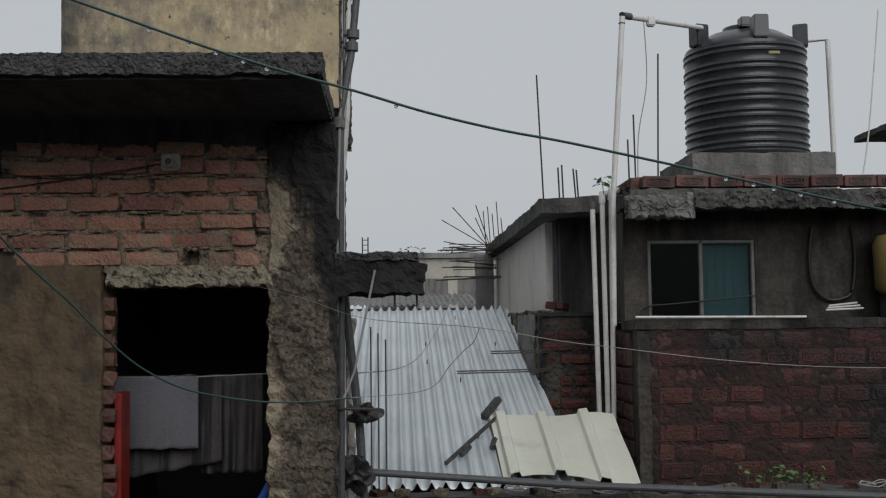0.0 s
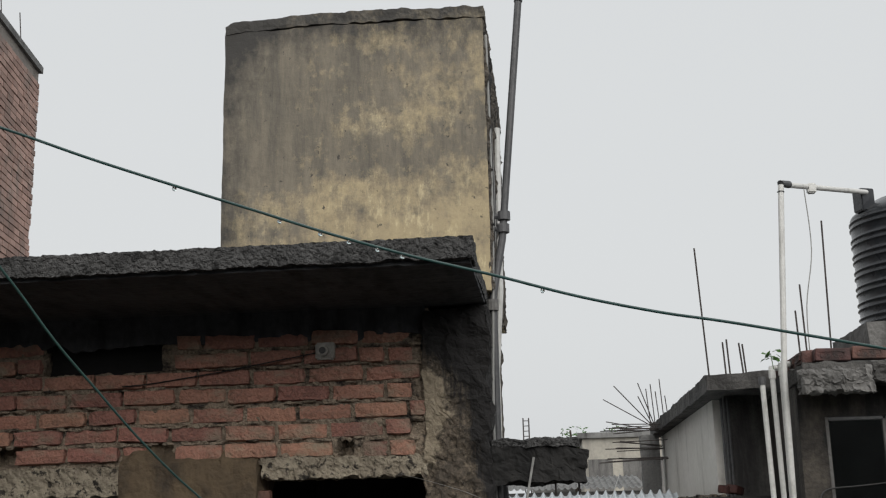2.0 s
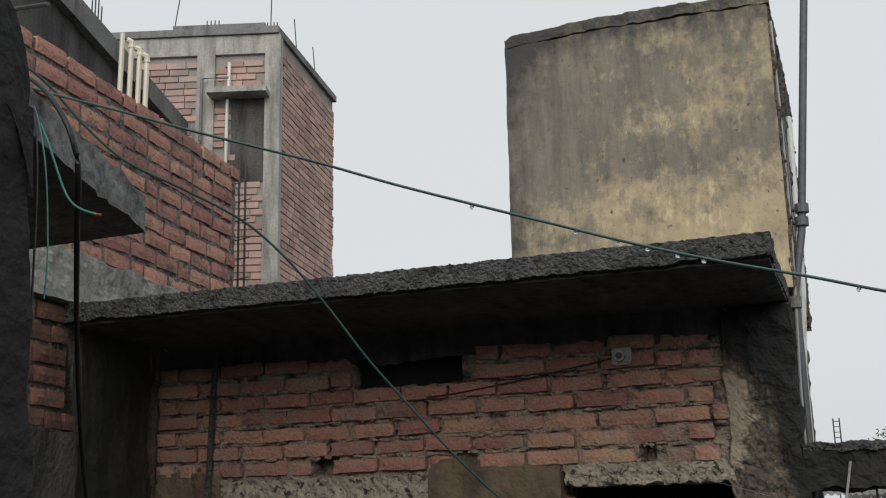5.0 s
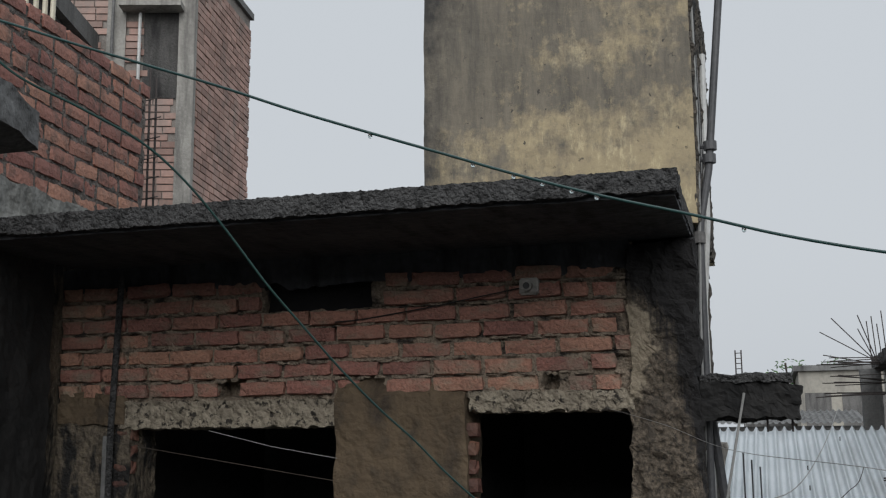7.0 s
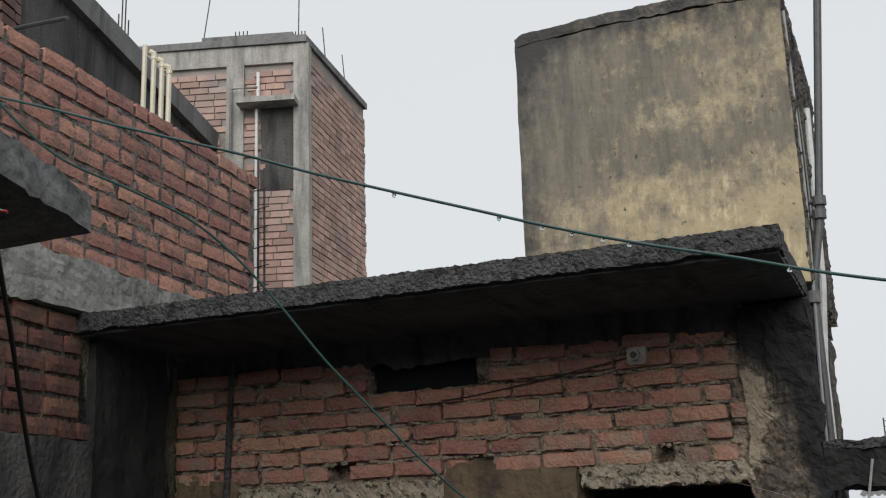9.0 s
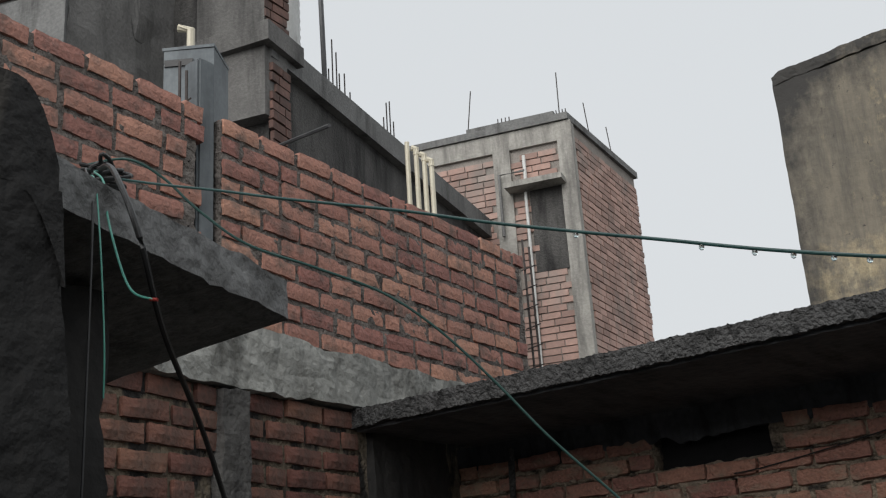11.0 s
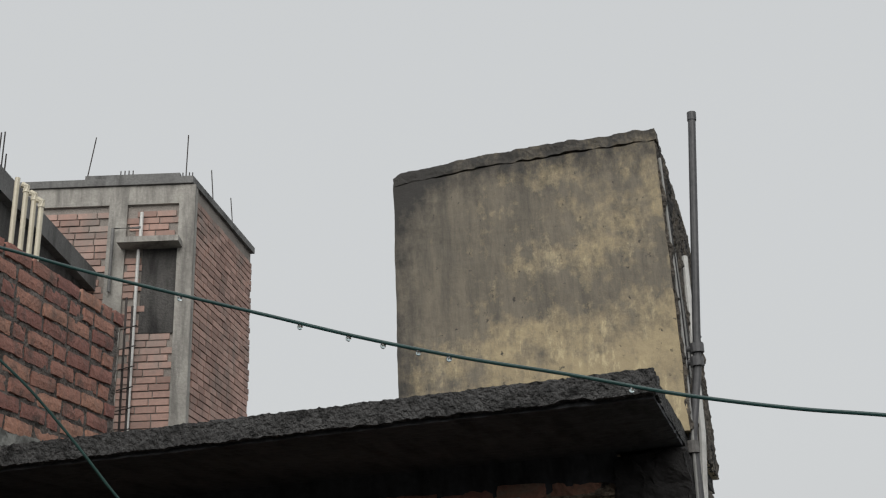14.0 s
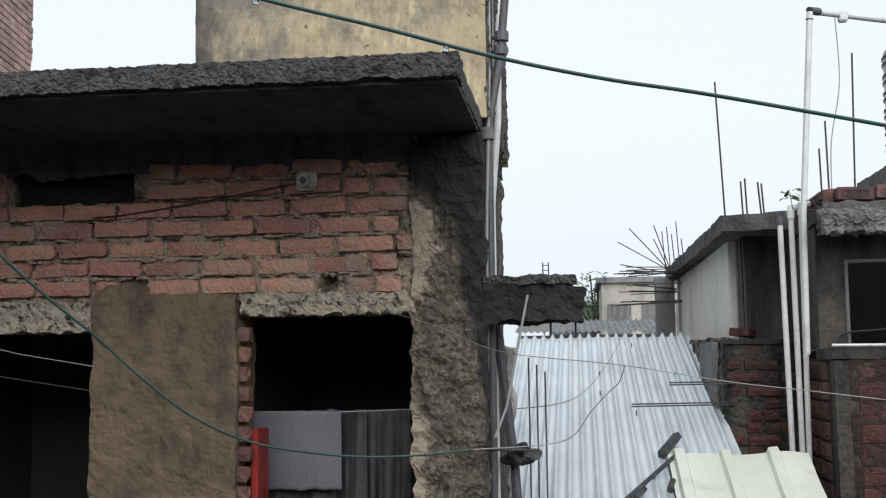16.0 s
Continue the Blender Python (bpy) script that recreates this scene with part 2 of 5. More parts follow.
M_BRICK_RAIN = material("rain_dark_brick", (0.17, 0.092, 0.074), (0.11, 0.066, 0.055), 0.8, 22, 3, 0.6, stain=(0.05, 0.04, 0.036), stain_scale=(3, 3, 1.4), stain_lo=0.45, stain_hi=0.66, island_tint=0.3)
M_BEAM = material("grey_beam_render", (0.32, 0.322, 0.3), (0.22, 0.222, 0.208), 0.88, 30, 4, 0.9, stain=(0.11, 0.109, 0.1), stain_scale=(6, 6, 3), stain_lo=0.5, stain_hi=0.68, bump_dist=0.015)
M_VENT = material("vent_shade_panel", (0.012, 0.012, 0.013), (0.008, 0.008, 0.0085), 0.95, 30, 5, 0.5)
M_EDGE = material("wet_canopy_concrete", (0.22, 0.222, 0.22), (0.14, 0.141, 0.14), 0.8, 40, 4, 0.9, stain=(0.06, 0.06, 0.059), stain_scale=(5, 5, 4), stain_lo=0.48, stain_hi=0.66, bump_dist=0.015)
M_BARE = material("bare_blackened_masonry", (0.13, 0.112, 0.09), (0.055, 0.05, 0.044), 0.95, 45, 9, 1.0, stain=(0.02, 0.02, 0.02), stain_scale=(7, 7, 4), stain_lo=0.47, stain_hi=0.6, bump_dist=0.03)
M_CERAMIC = material("dirty_white_ceramic", (0.36, 0.345, 0.315), (0.27, 0.258, 0.235), 0.5, 60, 12, 0.2, stain=(0.12, 0.11, 0.1), stain_scale=(20, 20, 12), stain_lo=0.5, stain_hi=0.66)
M_LEAF = material("wet_leaf", (0.05, 0.11, 0.03), (0.08, 0.16, 0.045), 0.5, 30, 6, 0.1)
M_BARK = material("grey_bark", (0.09, 0.075, 0.06), (0.06, 0.05, 0.04), 0.9, 30, 5, 0.5)
M_GLASS = bpy.data.materials.new("window_glass")
M_GLASS.use_nodes = True
gb = M_GLASS.node_tree.nodes["Principled BSDF"]
gb.inputs["Base Color"].default_value = (0.6, 0.68, 0.68, 1)
gb.inputs["Roughness"].default_value = 0.05
gb.inputs["Specular IOR Level"].default_value = 0.15
gb.inputs["Transmission Weight"].default_value = 1.0


def limewash():
    """Ochre wash worn to grey: soft black growth from the coping, thin vertical runs, pale flakes."""
    m = bpy.data.materials.new("ochre_limewash")
    m.use_nodes = True
    n, l = m.node_tree.nodes, m.node_tree.links
    b = n["Principled BSDF"]
    b.inputs["Roughness"].default_value = 0.9
    tc = n.new("ShaderNodeTexCoord")

    def tex(scale, detail, rough, stretch=(1, 1, 1), off=0.0):
        mp, t = n.new("ShaderNodeMapping"), n.new("ShaderNodeTexNoise")
        mp.inputs["Scale"].default_value, mp.inputs["Location"].default_value = stretch, (off, off, off)
        t.inputs["Scale"].default_value, t.inputs["Detail"].default_value, t.inputs["Roughness"].default_value = scale, detail, rough
        l.new(tc.outputs["Object"], mp.inputs["Vector"])
        l.new(mp.outputs["Vector"], t.inputs["Vector"])
        return t.outputs["Fac"]

    def rng_node(v, a, b_, c=0.0, d=1.0):
        r = n.new("ShaderNodeMapRange")
        r.inputs["From Min"].default_value, r.inputs["From Max"].default_value = a, b_
        r.inputs["To Min"].default_value, r.inputs["To Max"].default_value = c, d
        l.new(v, r.inputs["Value"])
        return r.outputs["Result"]

    def plus(a, b_, op="ADD"):
        x = n.new("ShaderNodeMath")
        x.operation = op
        l.new(a, x.inputs[0])
        l.new(b_, x.inputs[1])
        return x.outputs[0]

    def mixed(f, a, b_):
        x = n.new("ShaderNodeMix")
        x.data_type = "RGBA"
        l.new(f, x.inputs["Factor"])
        for v, k in ((a, "A"), (b_, "B")):
            if isinstance(v, tuple):
                x.inputs[k].default_value = (*v, 1)
            else:
                l.new(v, x.inputs[k])
        return x.outputs["Result"]

    sep = n.new("ShaderNodeSeparateXYZ")
    l.new(tc.outputs["Object"], sep.inputs[0])
    height = plus(rng_node(sep.outputs["Z"], 6.02, 6.6, -0.34, 0.07), rng_node(sep.outputs["Z"], 6.6, 7.0, 0.0, 0.03))
    wash = mixed(rng_node(tex(7, 8, 0.7), 0.35, 0.65), (0.31, 0.255, 0.165), (0.42, 0.345, 0.212))
    wash = mixed(rng_node(tex(9, 9, 0.75, (1.6, 1.6, 0.6), 3.0), 0.56, 0.62), wash, (0.5, 0.42, 0.265))
    soft = plus(tex(2.6, 7, 0.62, (1, 1, 1.9), 7.0), height)
    runs = plus(rng_node(tex(2.4, 8, 0.7, (5, 5, 0.7), 1.0), 0.3, 0.7, -0.07, 0.07), soft)
    grime = plus(rng_node(tex(22, 8, 0.75, (1, 1, 0.6)), 0.3, 0.7, -0.13, 0.13), runs)
    grime = plus(rng_node(sep.outputs["X"], -1.6, -1.1, 0.25, 0.0), grime)
    streak = tex(3.0, 9, 0.75, (5, 5, 0.8), 9.0)
    dirt = mixed(rng_node(streak, 0.35, 0.65), (0.105, 0.096, 0.08), (0.2, 0.175, 0.135))
    grime = plus(rng_node(streak, 0.3, 0.7, -0.05, 0.05), grime)
    grime = plus(rng_node(tex(13, 10, 0.8, (1.4, 1.4, 0.8), 12.0), 0.35, 0.65, -0.15, 0.15), grime)
    col = mixed(rng_node(grime, 0.28, 0.62), wash, dirt)
    rim = plus(rng_node(sep.outputs["Z"], 7.0, 7.33, 0.0, 0.55), rng_node(tex(6, 9, 0.75, (1, 1, 0.7), 2.0), 0.3, 0.7, -0.3, 0.3))
    rim = plus(rng_node(sep.outputs["X"], -1.6, -1.36, 0.5, 0.0), rim)
    col = mixed(rng_node(rim, 0.22, 0.62), col, (0.045, 0.043, 0.04))
    col = mixed(rng_node(tex(30, 4, 0.6, (1, 1, 0.8), 5.0), 0.66, 0.72), col, (0.06, 0.055, 0.048))
    l.new(col, b.inputs["Base Color"])
    bp = n.new("ShaderNodeBump")
    bp.inputs["Strength"].default_value, bp.inputs["Distance"].default_value = 0.6, 0.008
    l.new(plus(tex(30, 8, 0.7), tex(9, 9, 0.75, (1.6, 1.6, 0.35), 3.0)), bp.inputs["Height"])
    l.new(bp.outputs["Normal"], b.inputs["Normal"])
    return m


M_TOWER = limewash()


def column_render():
    """Crumbling column: pale render left along one edge, darker down the other and towards the top, bare brown core
    below.
    """
    m = bpy.data.materials.new("crumbling_column")
    m.use_nodes = True
    n, l = m.node_tree.nodes, m.node_tree.links
    b = n["Principled BSDF"]
    b.inputs["Roughness"].default_value = 0.95
    tc, sep = n.new("ShaderNodeTexCoord"), n.new("ShaderNodeSeparateXYZ")
    l.new(tc.outputs["Object"], sep.inputs[0])

    def tex(scale, detail, stretch=(1, 1, 1)):
        mp, t = n.new("ShaderNodeMapping"), n.new("ShaderNodeTexNoise")
        mp.inputs["Scale"].default_value = stretch
        t.inputs["Scale"].default_value, t.inputs["Detail"].default_value, t.inputs["Roughness"].default_value = scale, detail, 0.7
        l.new(tc.outputs["Object"], mp.inputs["Vector"])
        l.new(mp.outputs["Vector"], t.inputs["Vector"])
        return t.outputs["Fac"]

    def ranged(v, a, b_, c=0.0, d=1.0):
        r = n.new("ShaderNodeMapRange")
        r.inputs["From Min"].default_value, r.inputs["From Max"].default_value = a, b_
        r.inputs["To Min"].default_value, r.inputs["To Max"].default_value = c, d
        l.new(v, r.inputs["Value"])
        return r.outputs["Result"]

    def calc(op, a, b_):
        x = n.new("ShaderNodeMath")
        x.operation = op
        l.new(a, x.inputs[0])
        l.new(b_, x.inputs[1])
        return x.outputs[0]

    def mixed(f, a, b_):
        x = n.new("ShaderNodeMix")
        x.data_type = "RGBA"
        l.new(f, x.inputs["Factor"])
        for v, k in ((a, "A"), (b_, "B")):
            if isinstance(v, tuple):
                x.inputs[k].default_value = (*v, 1)
            else:
                l.new(v, x.inputs[k])
        return x.outputs["Result"]

    broad, fine = tex(7, 9), tex(60, 9)
    core = mixed(ranged(fine, 0.36, 0.62), (0.02, 0.017, 0.014), (0.165, 0.133, 0.098))
    core = mixed(ranged(broad, 0.5, 0.62), core, (0.06, 0.05, 0.04))
    pale = mixed(ranged(fine, 0.4, 0.65), (0.24, 0.2, 0.145), (0.34, 0.287, 0.21))
    edge = calc("ADD", ranged(sep.outputs["X"], -0.66, -0.46, 0.42, -0.3), ranged(broad, 0.3, 0.7, -0.28, 0.28))
    high = ranged(sep.outputs["Z"], 5.12, 5.3, -0.35, 0.0)
    low = ranged(sep.outputs["Z"], 4.75, 4.65, 0.0, 0.17)
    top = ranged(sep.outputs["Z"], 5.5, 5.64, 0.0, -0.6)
    where = calc("ADD", calc("ADD", calc("ADD", edge, high), low), top)
    col = mixed(ranged(where, 0.0, 0.1), core, pale)
    dark_mask = calc("ADD", ranged(sep.outputs["X"], -0.6, -0.38, -0.35, 0.3), ranged(tex(3.0, 8, (6, 6, 0.6)), 0.3, 0.7, -0.25, 0.25))
    dark_mask = calc("ADD", dark_mask, ranged(sep.outputs["Z"], 4.7, 5.6, -0.25, 0.18))
    dark_mask = calc("ADD", dark_mask, ranged(sep.outputs["Z"], 5.55, 5.72, 0.0, 0.4))
    col = mixed(ranged(dark_mask, -0.03, 0.14), col, (0.017, 0.016, 0.016))
    l.new(col, b.inputs["Base Color"])
    bp = n.new("ShaderNodeBump")
    bp.inputs["Strength"].default_value, bp.inputs["Distance"].default_value = 0.9, 0.012
    l.new(calc("ADD", fine, broad), bp.inputs["Height"])
    l.new(bp.outputs["Normal"], b.inputs["Normal"])
    return m


M_CORNER = column_render()

# ---- helpers for meshes ----
rng = random.Random(7)


def mesh_from(name, bm, mat):
    me = bpy.data.meshes.new(name)
    bm.normal_update()
    bm.to_mesh(me)
    bm.free()
    if mat:
        me.materials.append(mat)
    return me


def thing(name, label="", category="", group="", kind="", at=(0, 0, 0)):
    """An Empty at a thing's base."""
    ob = new(name)
    ob.location = at
    ob.empty_display_size = 0.1
    return tagged(ob, label, category, group, kind)


def part(name, bm, mat, parent=None, label="", smooth=False):
    ob = new(name, mesh_from(name, bm, mat))
    if smooth:
        ob.data.shade_smooth()
    if parent is not None:
        ob.parent = parent
        bpy.context.view_layer.update()
        ob.matrix_parent_inverse = parent.matrix_world.inverted()
    if label:
        ob["label"] = label
    return ob


def add_box(bm, x0, x1, y0, y1, z0, z1, turn=None):
    m = Matrix.LocRotScale(((x0 + x1) / 2, (y0 + y1) / 2, (z0 + z1) / 2), None, (abs(x1 - x0), abs(y1 - y0), abs(z1 - z0)))
    return bmesh.ops.create_cube(bm, size=1, matrix=(turn @ m) if turn else m)["verts"]


def box(x0, x1, y0, y1, z0, z1, turn=None, bevel=0.0):
    bm = bmesh.new()
    add_box(bm, x0, x1, y0, y1, z0, z1, turn)
    if bevel:
        bmesh.ops.bevel(bm, geom=bm.edges[:], offset=bevel, segments=2, affect="EDGES")
    return bm


def rough_box(x0, x1, y0, y1, z0, z1, step=0.05, amp=0.012, freq=9.0, turn=None, seed=0.0, ragged=0.0, most=170):
    """A box with a fine skin whose surface is uneven, as cast or broken concrete is."""
    bm = bmesh.new()
    lo, hi = (x0, y0, z0), (x1, y1, z1)
    n = [max(1, min(most, int((hi[i] - lo[i]) / step))) for i in range(3)]
    made = {}

    def vert(i, j, k):
        if (i, j, k) not in made:
            p = Vector((x0 + (x1 - x0) * i / n[0], y0 + (y1 - y0) * j / n[1], z0 + (z1 - z0) * k / n[2]))
            q = p * freq + Vector((seed, seed * 1.7, seed * 0.6))
            d = noise.noise_vector(q) * amp + noise.noise_vector(q * 3.1) * amp * 0.5
            if ragged:
                d += noise.noise_vector(p * freq * 0.35 + Vector((seed, 3, 1))) * ragged
            p = p + d
            made[(i, j, k)] = bm.verts.new(turn @ p if turn else p)
        return made[(i, j, k)]

    for a, b, c in ((0, 1, 2), (1, 2, 0), (2, 0, 1)):
        for side in (0, n[c]):
            for u in range(n[a]):
                for v in range(n[b]):
                    ids = []
                    for du, dv in ((0, 0), (1, 0), (1, 1), (0, 1)):
                        t = [0, 0, 0]
                        t[a], t[b], t[c] = u + du, v + dv, side
                        ids.append(vert(*t))
                    bm.faces.new(ids if side else ids[::-1])
    return bm


def sweep(points, radius, sides=8, smooth_steps=0, bm=None):
    """A round bar or cable along the points; smooth_steps rounds it by Catmull-Rom."""
    pts = [Vector(p) for p in points]
    if smooth_steps:
        fine = []
        for i in range(len(pts) - 1):
            a, b = pts[max(i - 1, 0)], pts[i]
            c, d = pts[i + 1], pts[min(i + 2, len(pts) - 1)]
            for s in range(smooth_steps):
                t = s / smooth_steps
                fine.append(0.5 * (2 * b + (c - a) * t + (2 * a - 5 * b + 4 * c - d) * t * t + (3 * b - a - 3 * c + d) * t ** 3))
        pts = fine + [pts[-1]]
    bm = bm or bmesh.new()
    rings = []
    for i, p in enumerate(pts):
        way = (pts[min(i + 1, len(pts) - 1)] - pts[max(i - 1, 0)]).normalized()
        ref = Vector((0, 0, 1)) if abs(way.z) < 0.9 else Vector((1, 0, 0))
        a = way.cross(ref).normalized()
        b = way.cross(a)
        rings.append([bm.verts.new(p + (a * math.cos(2 * math.pi * k / sides) + b * math.sin(2 * math.pi * k / sides)) * radius) for k in range(sides)])
    for r, q in zip(rings, rings[1:]):
        for k in range(sides):
            bm.faces.new((r[k], r[(k + 1) % sides], q[(k + 1) % sides], q[k]))
    bm.faces.new(rings[0][::-1])
    bm.faces.new(rings[-1])
    return bm


def lathe(profile, centre, sides=48):
    bm = bmesh.new()
    rings = []
    for r, z in profile:
        rings.append([bm.verts.new((centre[0] + r * math.cos(2 * math.pi * k / sides), centre[1] + r * math.sin(2 * math.pi * k / sides), centre[2] + z)) for k in range(sides)])
    for r, q in zip(rings, rings[1:]):
        for k in range(sides):
            bm.faces.new((r[k], r[(k + 1) % sides], q[(k + 1) % sides], q[k]))
    bm.faces.new(rings[0][::-1])
    bm.faces.new(rings[-1])
    return bm


def prism(corners, z0, z1):
    """A block over a footprint given counter-clockwise."""
    bm = bmesh.new()
    lo = [bm.verts.new((x, y, z0)) for x, y in corners]
    hi = [bm.verts.new((x, y, z1)) for x, y in corners]
    bm.faces.new(lo[::-1])
    bm.faces.new(hi)
    for i in range(len(corners)):
        j = (i + 1) % len(corners)
        bm.faces.new((lo[i], lo[j], hi[j], hi[i]))
    return bm


def worn_brick_mesh(name, mat, length, height, depth, seed, wear=0.0045):
    """A handmade brick with chipped, rounded arrises and an uneven face."""
    r = random.Random(seed)
    bm = rough_box(-length / 2, length / 2, -depth / 2, depth / 2, -height / 2, height / 2, 0.03, 0.0032, 45, seed=seed * 3.7)
    tilt = (r.uniform(-0.02, 0.02), r.uniform(-0.03, 0.03))
    for v in bm.verts:
        ends = (abs(abs(v.co.x) - length / 2) < 0.008) + (abs(abs(v.co.y) - depth / 2) < 0.008) + (abs(abs(v.co.z) - height / 2) < 0.008)
        if ends > 1:
            v.co -= Vector((math.copysign(wear, v.co.x), math.copysign(wear * 0.9, v.co.y), math.copysign(wear * 0.8, v.co.z))) * r.uniform(0.5, 1.5)
        v.co.z += tilt[0] * v.co.x
        v.co.y += tilt[1] * v.co.x
    return mesh_from(name, bm, mat)


def brick_mesh(name, mat, length, height, depth, seed, frog=False, edge=0.005):
    """A worn brick, its front face towards -y, centred; the frog is a sunk panel with plain raised bars."""
    r = random.Random(seed)
    bm = bmesh.new()
    add_box(bm, -length / 2, length / 2, -depth / 2, depth / 2, -height / 2, height / 2)
    for v in bm.verts:
        v.co += Vector((r.uniform(-1, 1) * 0.007, r.uniform(-1, 1) * 0.006, r.uniform(-1, 1) * 0.006))
    bmesh.ops.bevel(bm, geom=bm.edges[:], offset=edge, segments=1, affect="EDGES")
    if frog:
        y = -depth / 2 - 0.001
        w, h = length * 0.36, height * 0.29
        loops = []
        for grow, dy in ((0.0, 0.008), (0.0, -0.006), (-0.009, -0.006), (-0.011, 0.004)):
            a, c, loop = w + grow, h + grow, []
            for q in range(20):
                t = 2 * math.pi * q / 20
                ex = max(-1.0, min(1.0, 1.25 * math.cos(t)))
                ez = max(-1.0, min(1.0, 1.25 * math.sin(t)))
                loop.append(bm.verts.new((a * ex, y + dy, c * ez)))
            loops.append(loop)
        for la, lb in zip(loops, loops[1:]):
            for q in range(20):
                bm.faces.new((la[q], la[(q + 1) % 20], lb[(q + 1) % 20], lb[q]))
        for k in (-0.52, 0.0, 0.52):
            for sx in (-1, 1):
                add_box(bm, k * w + sx * 0.012 - 0.005, k * w + sx * 0.012 + 0.005, y - 0.004, y + 0.012, -h * 0.5, h * 0.5)
            add_box(bm, k * w - 0.007, k * w + 0.007, y - 0.004, y + 0.012, h * r.choice((-0.5, 0.0, 0.25)), h * 0.5)
    return mesh_from(name, bm, mat)


def put_brick(parent, mesh, origin, along, ang, mid, z, row, seed, jitter, r):
    ob = new("brick", mesh)
    out = r.uniform(-jitter, jitter)
    m = pose(origin[0] + along[0] * mid + along[1] * out, origin[1] + along[1] * mid - along[0] * out,
             z + r.uniform(-0.003, 0.003) + 0.009 * noise.noise(Vector((mid * 1.6, row * 0.8, seed))),
             r.uniform(-2, 2), r.uniform(-1.8, 1.8), math.degrees(ang) + r.uniform(-0.8, 0.8))
    ob.parent = parent
    ob.matrix_parent_inverse = parent.matrix_world.inverted()
    ob.matrix_basis = m


def lay_bricks(parent, meshes, lengths, origin, along, rows, pitch, span, skip=None, joint=0.013, jitter=0.004, seed=1, every=0.25, half=0, first=0):
    """Courses of single bricks from origin along a direction in plan; skip(s, z) leaves holes."""
    r = random.Random(seed)
    ang = math.atan2(along[1], along[0])
    for row in range(rows):
        s, begun = r.uniform(0.0, 0.01), False
        z = origin[2] + (row + 0.5) * pitch
        while s < span:
            k = r.randrange(len(meshes)) if r.random() > every else 0
            if not begun:
                k, begun = (half if row % 2 == first % 2 else 0), True
            length = lengths[k]
            mid = s + length / 2
            s0, s1 = s, s + length
            s += length + joint + r.uniform(-0.004, 0.006)
            if s1 > span + 0.02 or (skip and skip(mid, z, s0, s1)):
                # close the course with half bricks where a whole one does not fit
                h = lengths[half]
                for a in (s0, s0 + h + joint):
                    if h < 0.15 and a + h < span + 0.03 and not (skip and skip(a + h / 2, z, a, a + h)):
                        put_brick(parent, meshes[half], origin, along, ang, a + h / 2, z, row, seed, jitter, r)
                continue
            put_brick(parent, meshes[k], origin, along, ang, mid, z, row, seed, jitter, r)


def brick_skin(origin, along, out, span, z0, z1, pitch, length, depth=0.02, joint=0.014, seed=1, skip=None):
    """Many small far-off bricks joined into one mesh."""
    r = random.Random(seed)
    verts, faces = [], []
    row, z = 0, z0
    a, o = Vector((*along, 0)), Vector((*out, 0))
    while z + pitch * 0.8 < z1:
        s = -r.uniform(0, length)
        while s < span:
            s0, s1 = max(s, 0), min(s + length, span)
            s += length + joint
            if s1 - s0 < 0.05 or (skip and skip((s0 + s1) / 2, z)):
                continue
            d = depth + r.uniform(-0.004, 0.006)
            b = len(verts)
            p = Vector(origin)
            for zz in (z + r.uniform(0, .004), z + pitch - joint):
                for ss in (s0, s1):
                    for dd in (-0.02, d):
                        verts.append(tuple(p + a * ss + o * dd + Vector((0, 0, zz - origin[2]))))
            for f in ((1, 3, 7, 5), (0, 1, 5, 4), (3, 2, 6, 7), (4, 5, 7, 6), (0, 2, 3, 1)):
                faces.append(tuple(b + i for i in f))
        z += pitch
        row += 1
    me = bpy.data.meshes.new("brickwork")
    me.from_pydata(verts, [], faces)
    me.update()
    return me


def skin_part(me, mat, parent, label=""):
    me.materials.append(mat)
    ob = new("brickwork", me)
    ob.parent = parent
    ob.matrix_parent_inverse = parent.matrix_world.inverted()
    ob["kind"] = "stuff"
    if label:
        ob["label"] = label
    return ob

# ---- ground and the surrounding town ----
bm = bmesh.new()
bmesh.ops.create_grid(bm, x_segments=60, y_segments=60, size=900)
tagged(part("ground", bm, M_GROUND), "wet dark earth and tarmac lane", "ground", kind="structure")
# Unseen wall added behind the camera to block sky in the window's reflection.
bm = box(-14, 16, -10.3, -10, 0, 7.3)
tagged(part("wall_behind", bm, M_CONCRETE), "unseen plain grey wall added behind the camera", "wall", kind="structure")

# ---- old house: facade with two doorways, vent, slab and block on the roof ----
FY = 4.565
house = thing("old_brick_house", "old brick house with crumbling mud plaster and blackened overhanging slab", "house", at=(-2, 5, 0))
HOLES = ((-1.0, 0.018), (-1.84, 0.05), (-2.54, 0.05))
bed = rough_box(-3.5, -0.62, FY - 0.003, FY + 0.22, 5.2, 5.613, 0.013, 0.012, 24, most=220)
for v in bed.verts:
    # the mortar has fallen out behind the missing bricks
    if v.co.y < FY + 0.05 and 5.215 < v.co.z < 5.295 and any(abs(v.co.x - q) < w + 0.012 for q, w in HOLES):
        v.co.y += 0.11
part("wall", bed, M_MORTAR, house)
part("wall", rough_box(-3.5, -2.39, FY - 0.003, FY + 0.22, 5.617, 5.855, 0.013, 0.012, 24), M_MORTAR, house)
part("wall", rough_box(-1.835, -0.62, FY - 0.003, FY + 0.22, 5.617, 5.855, 0.013, 0.012, 24), M_MORTAR, house)
pier = rough_box(-2.0, -1.378, FY - 0.042, FY + 0.22, 3.1, 5.34, 0.018, 0.009, 11, ragged=0.012)
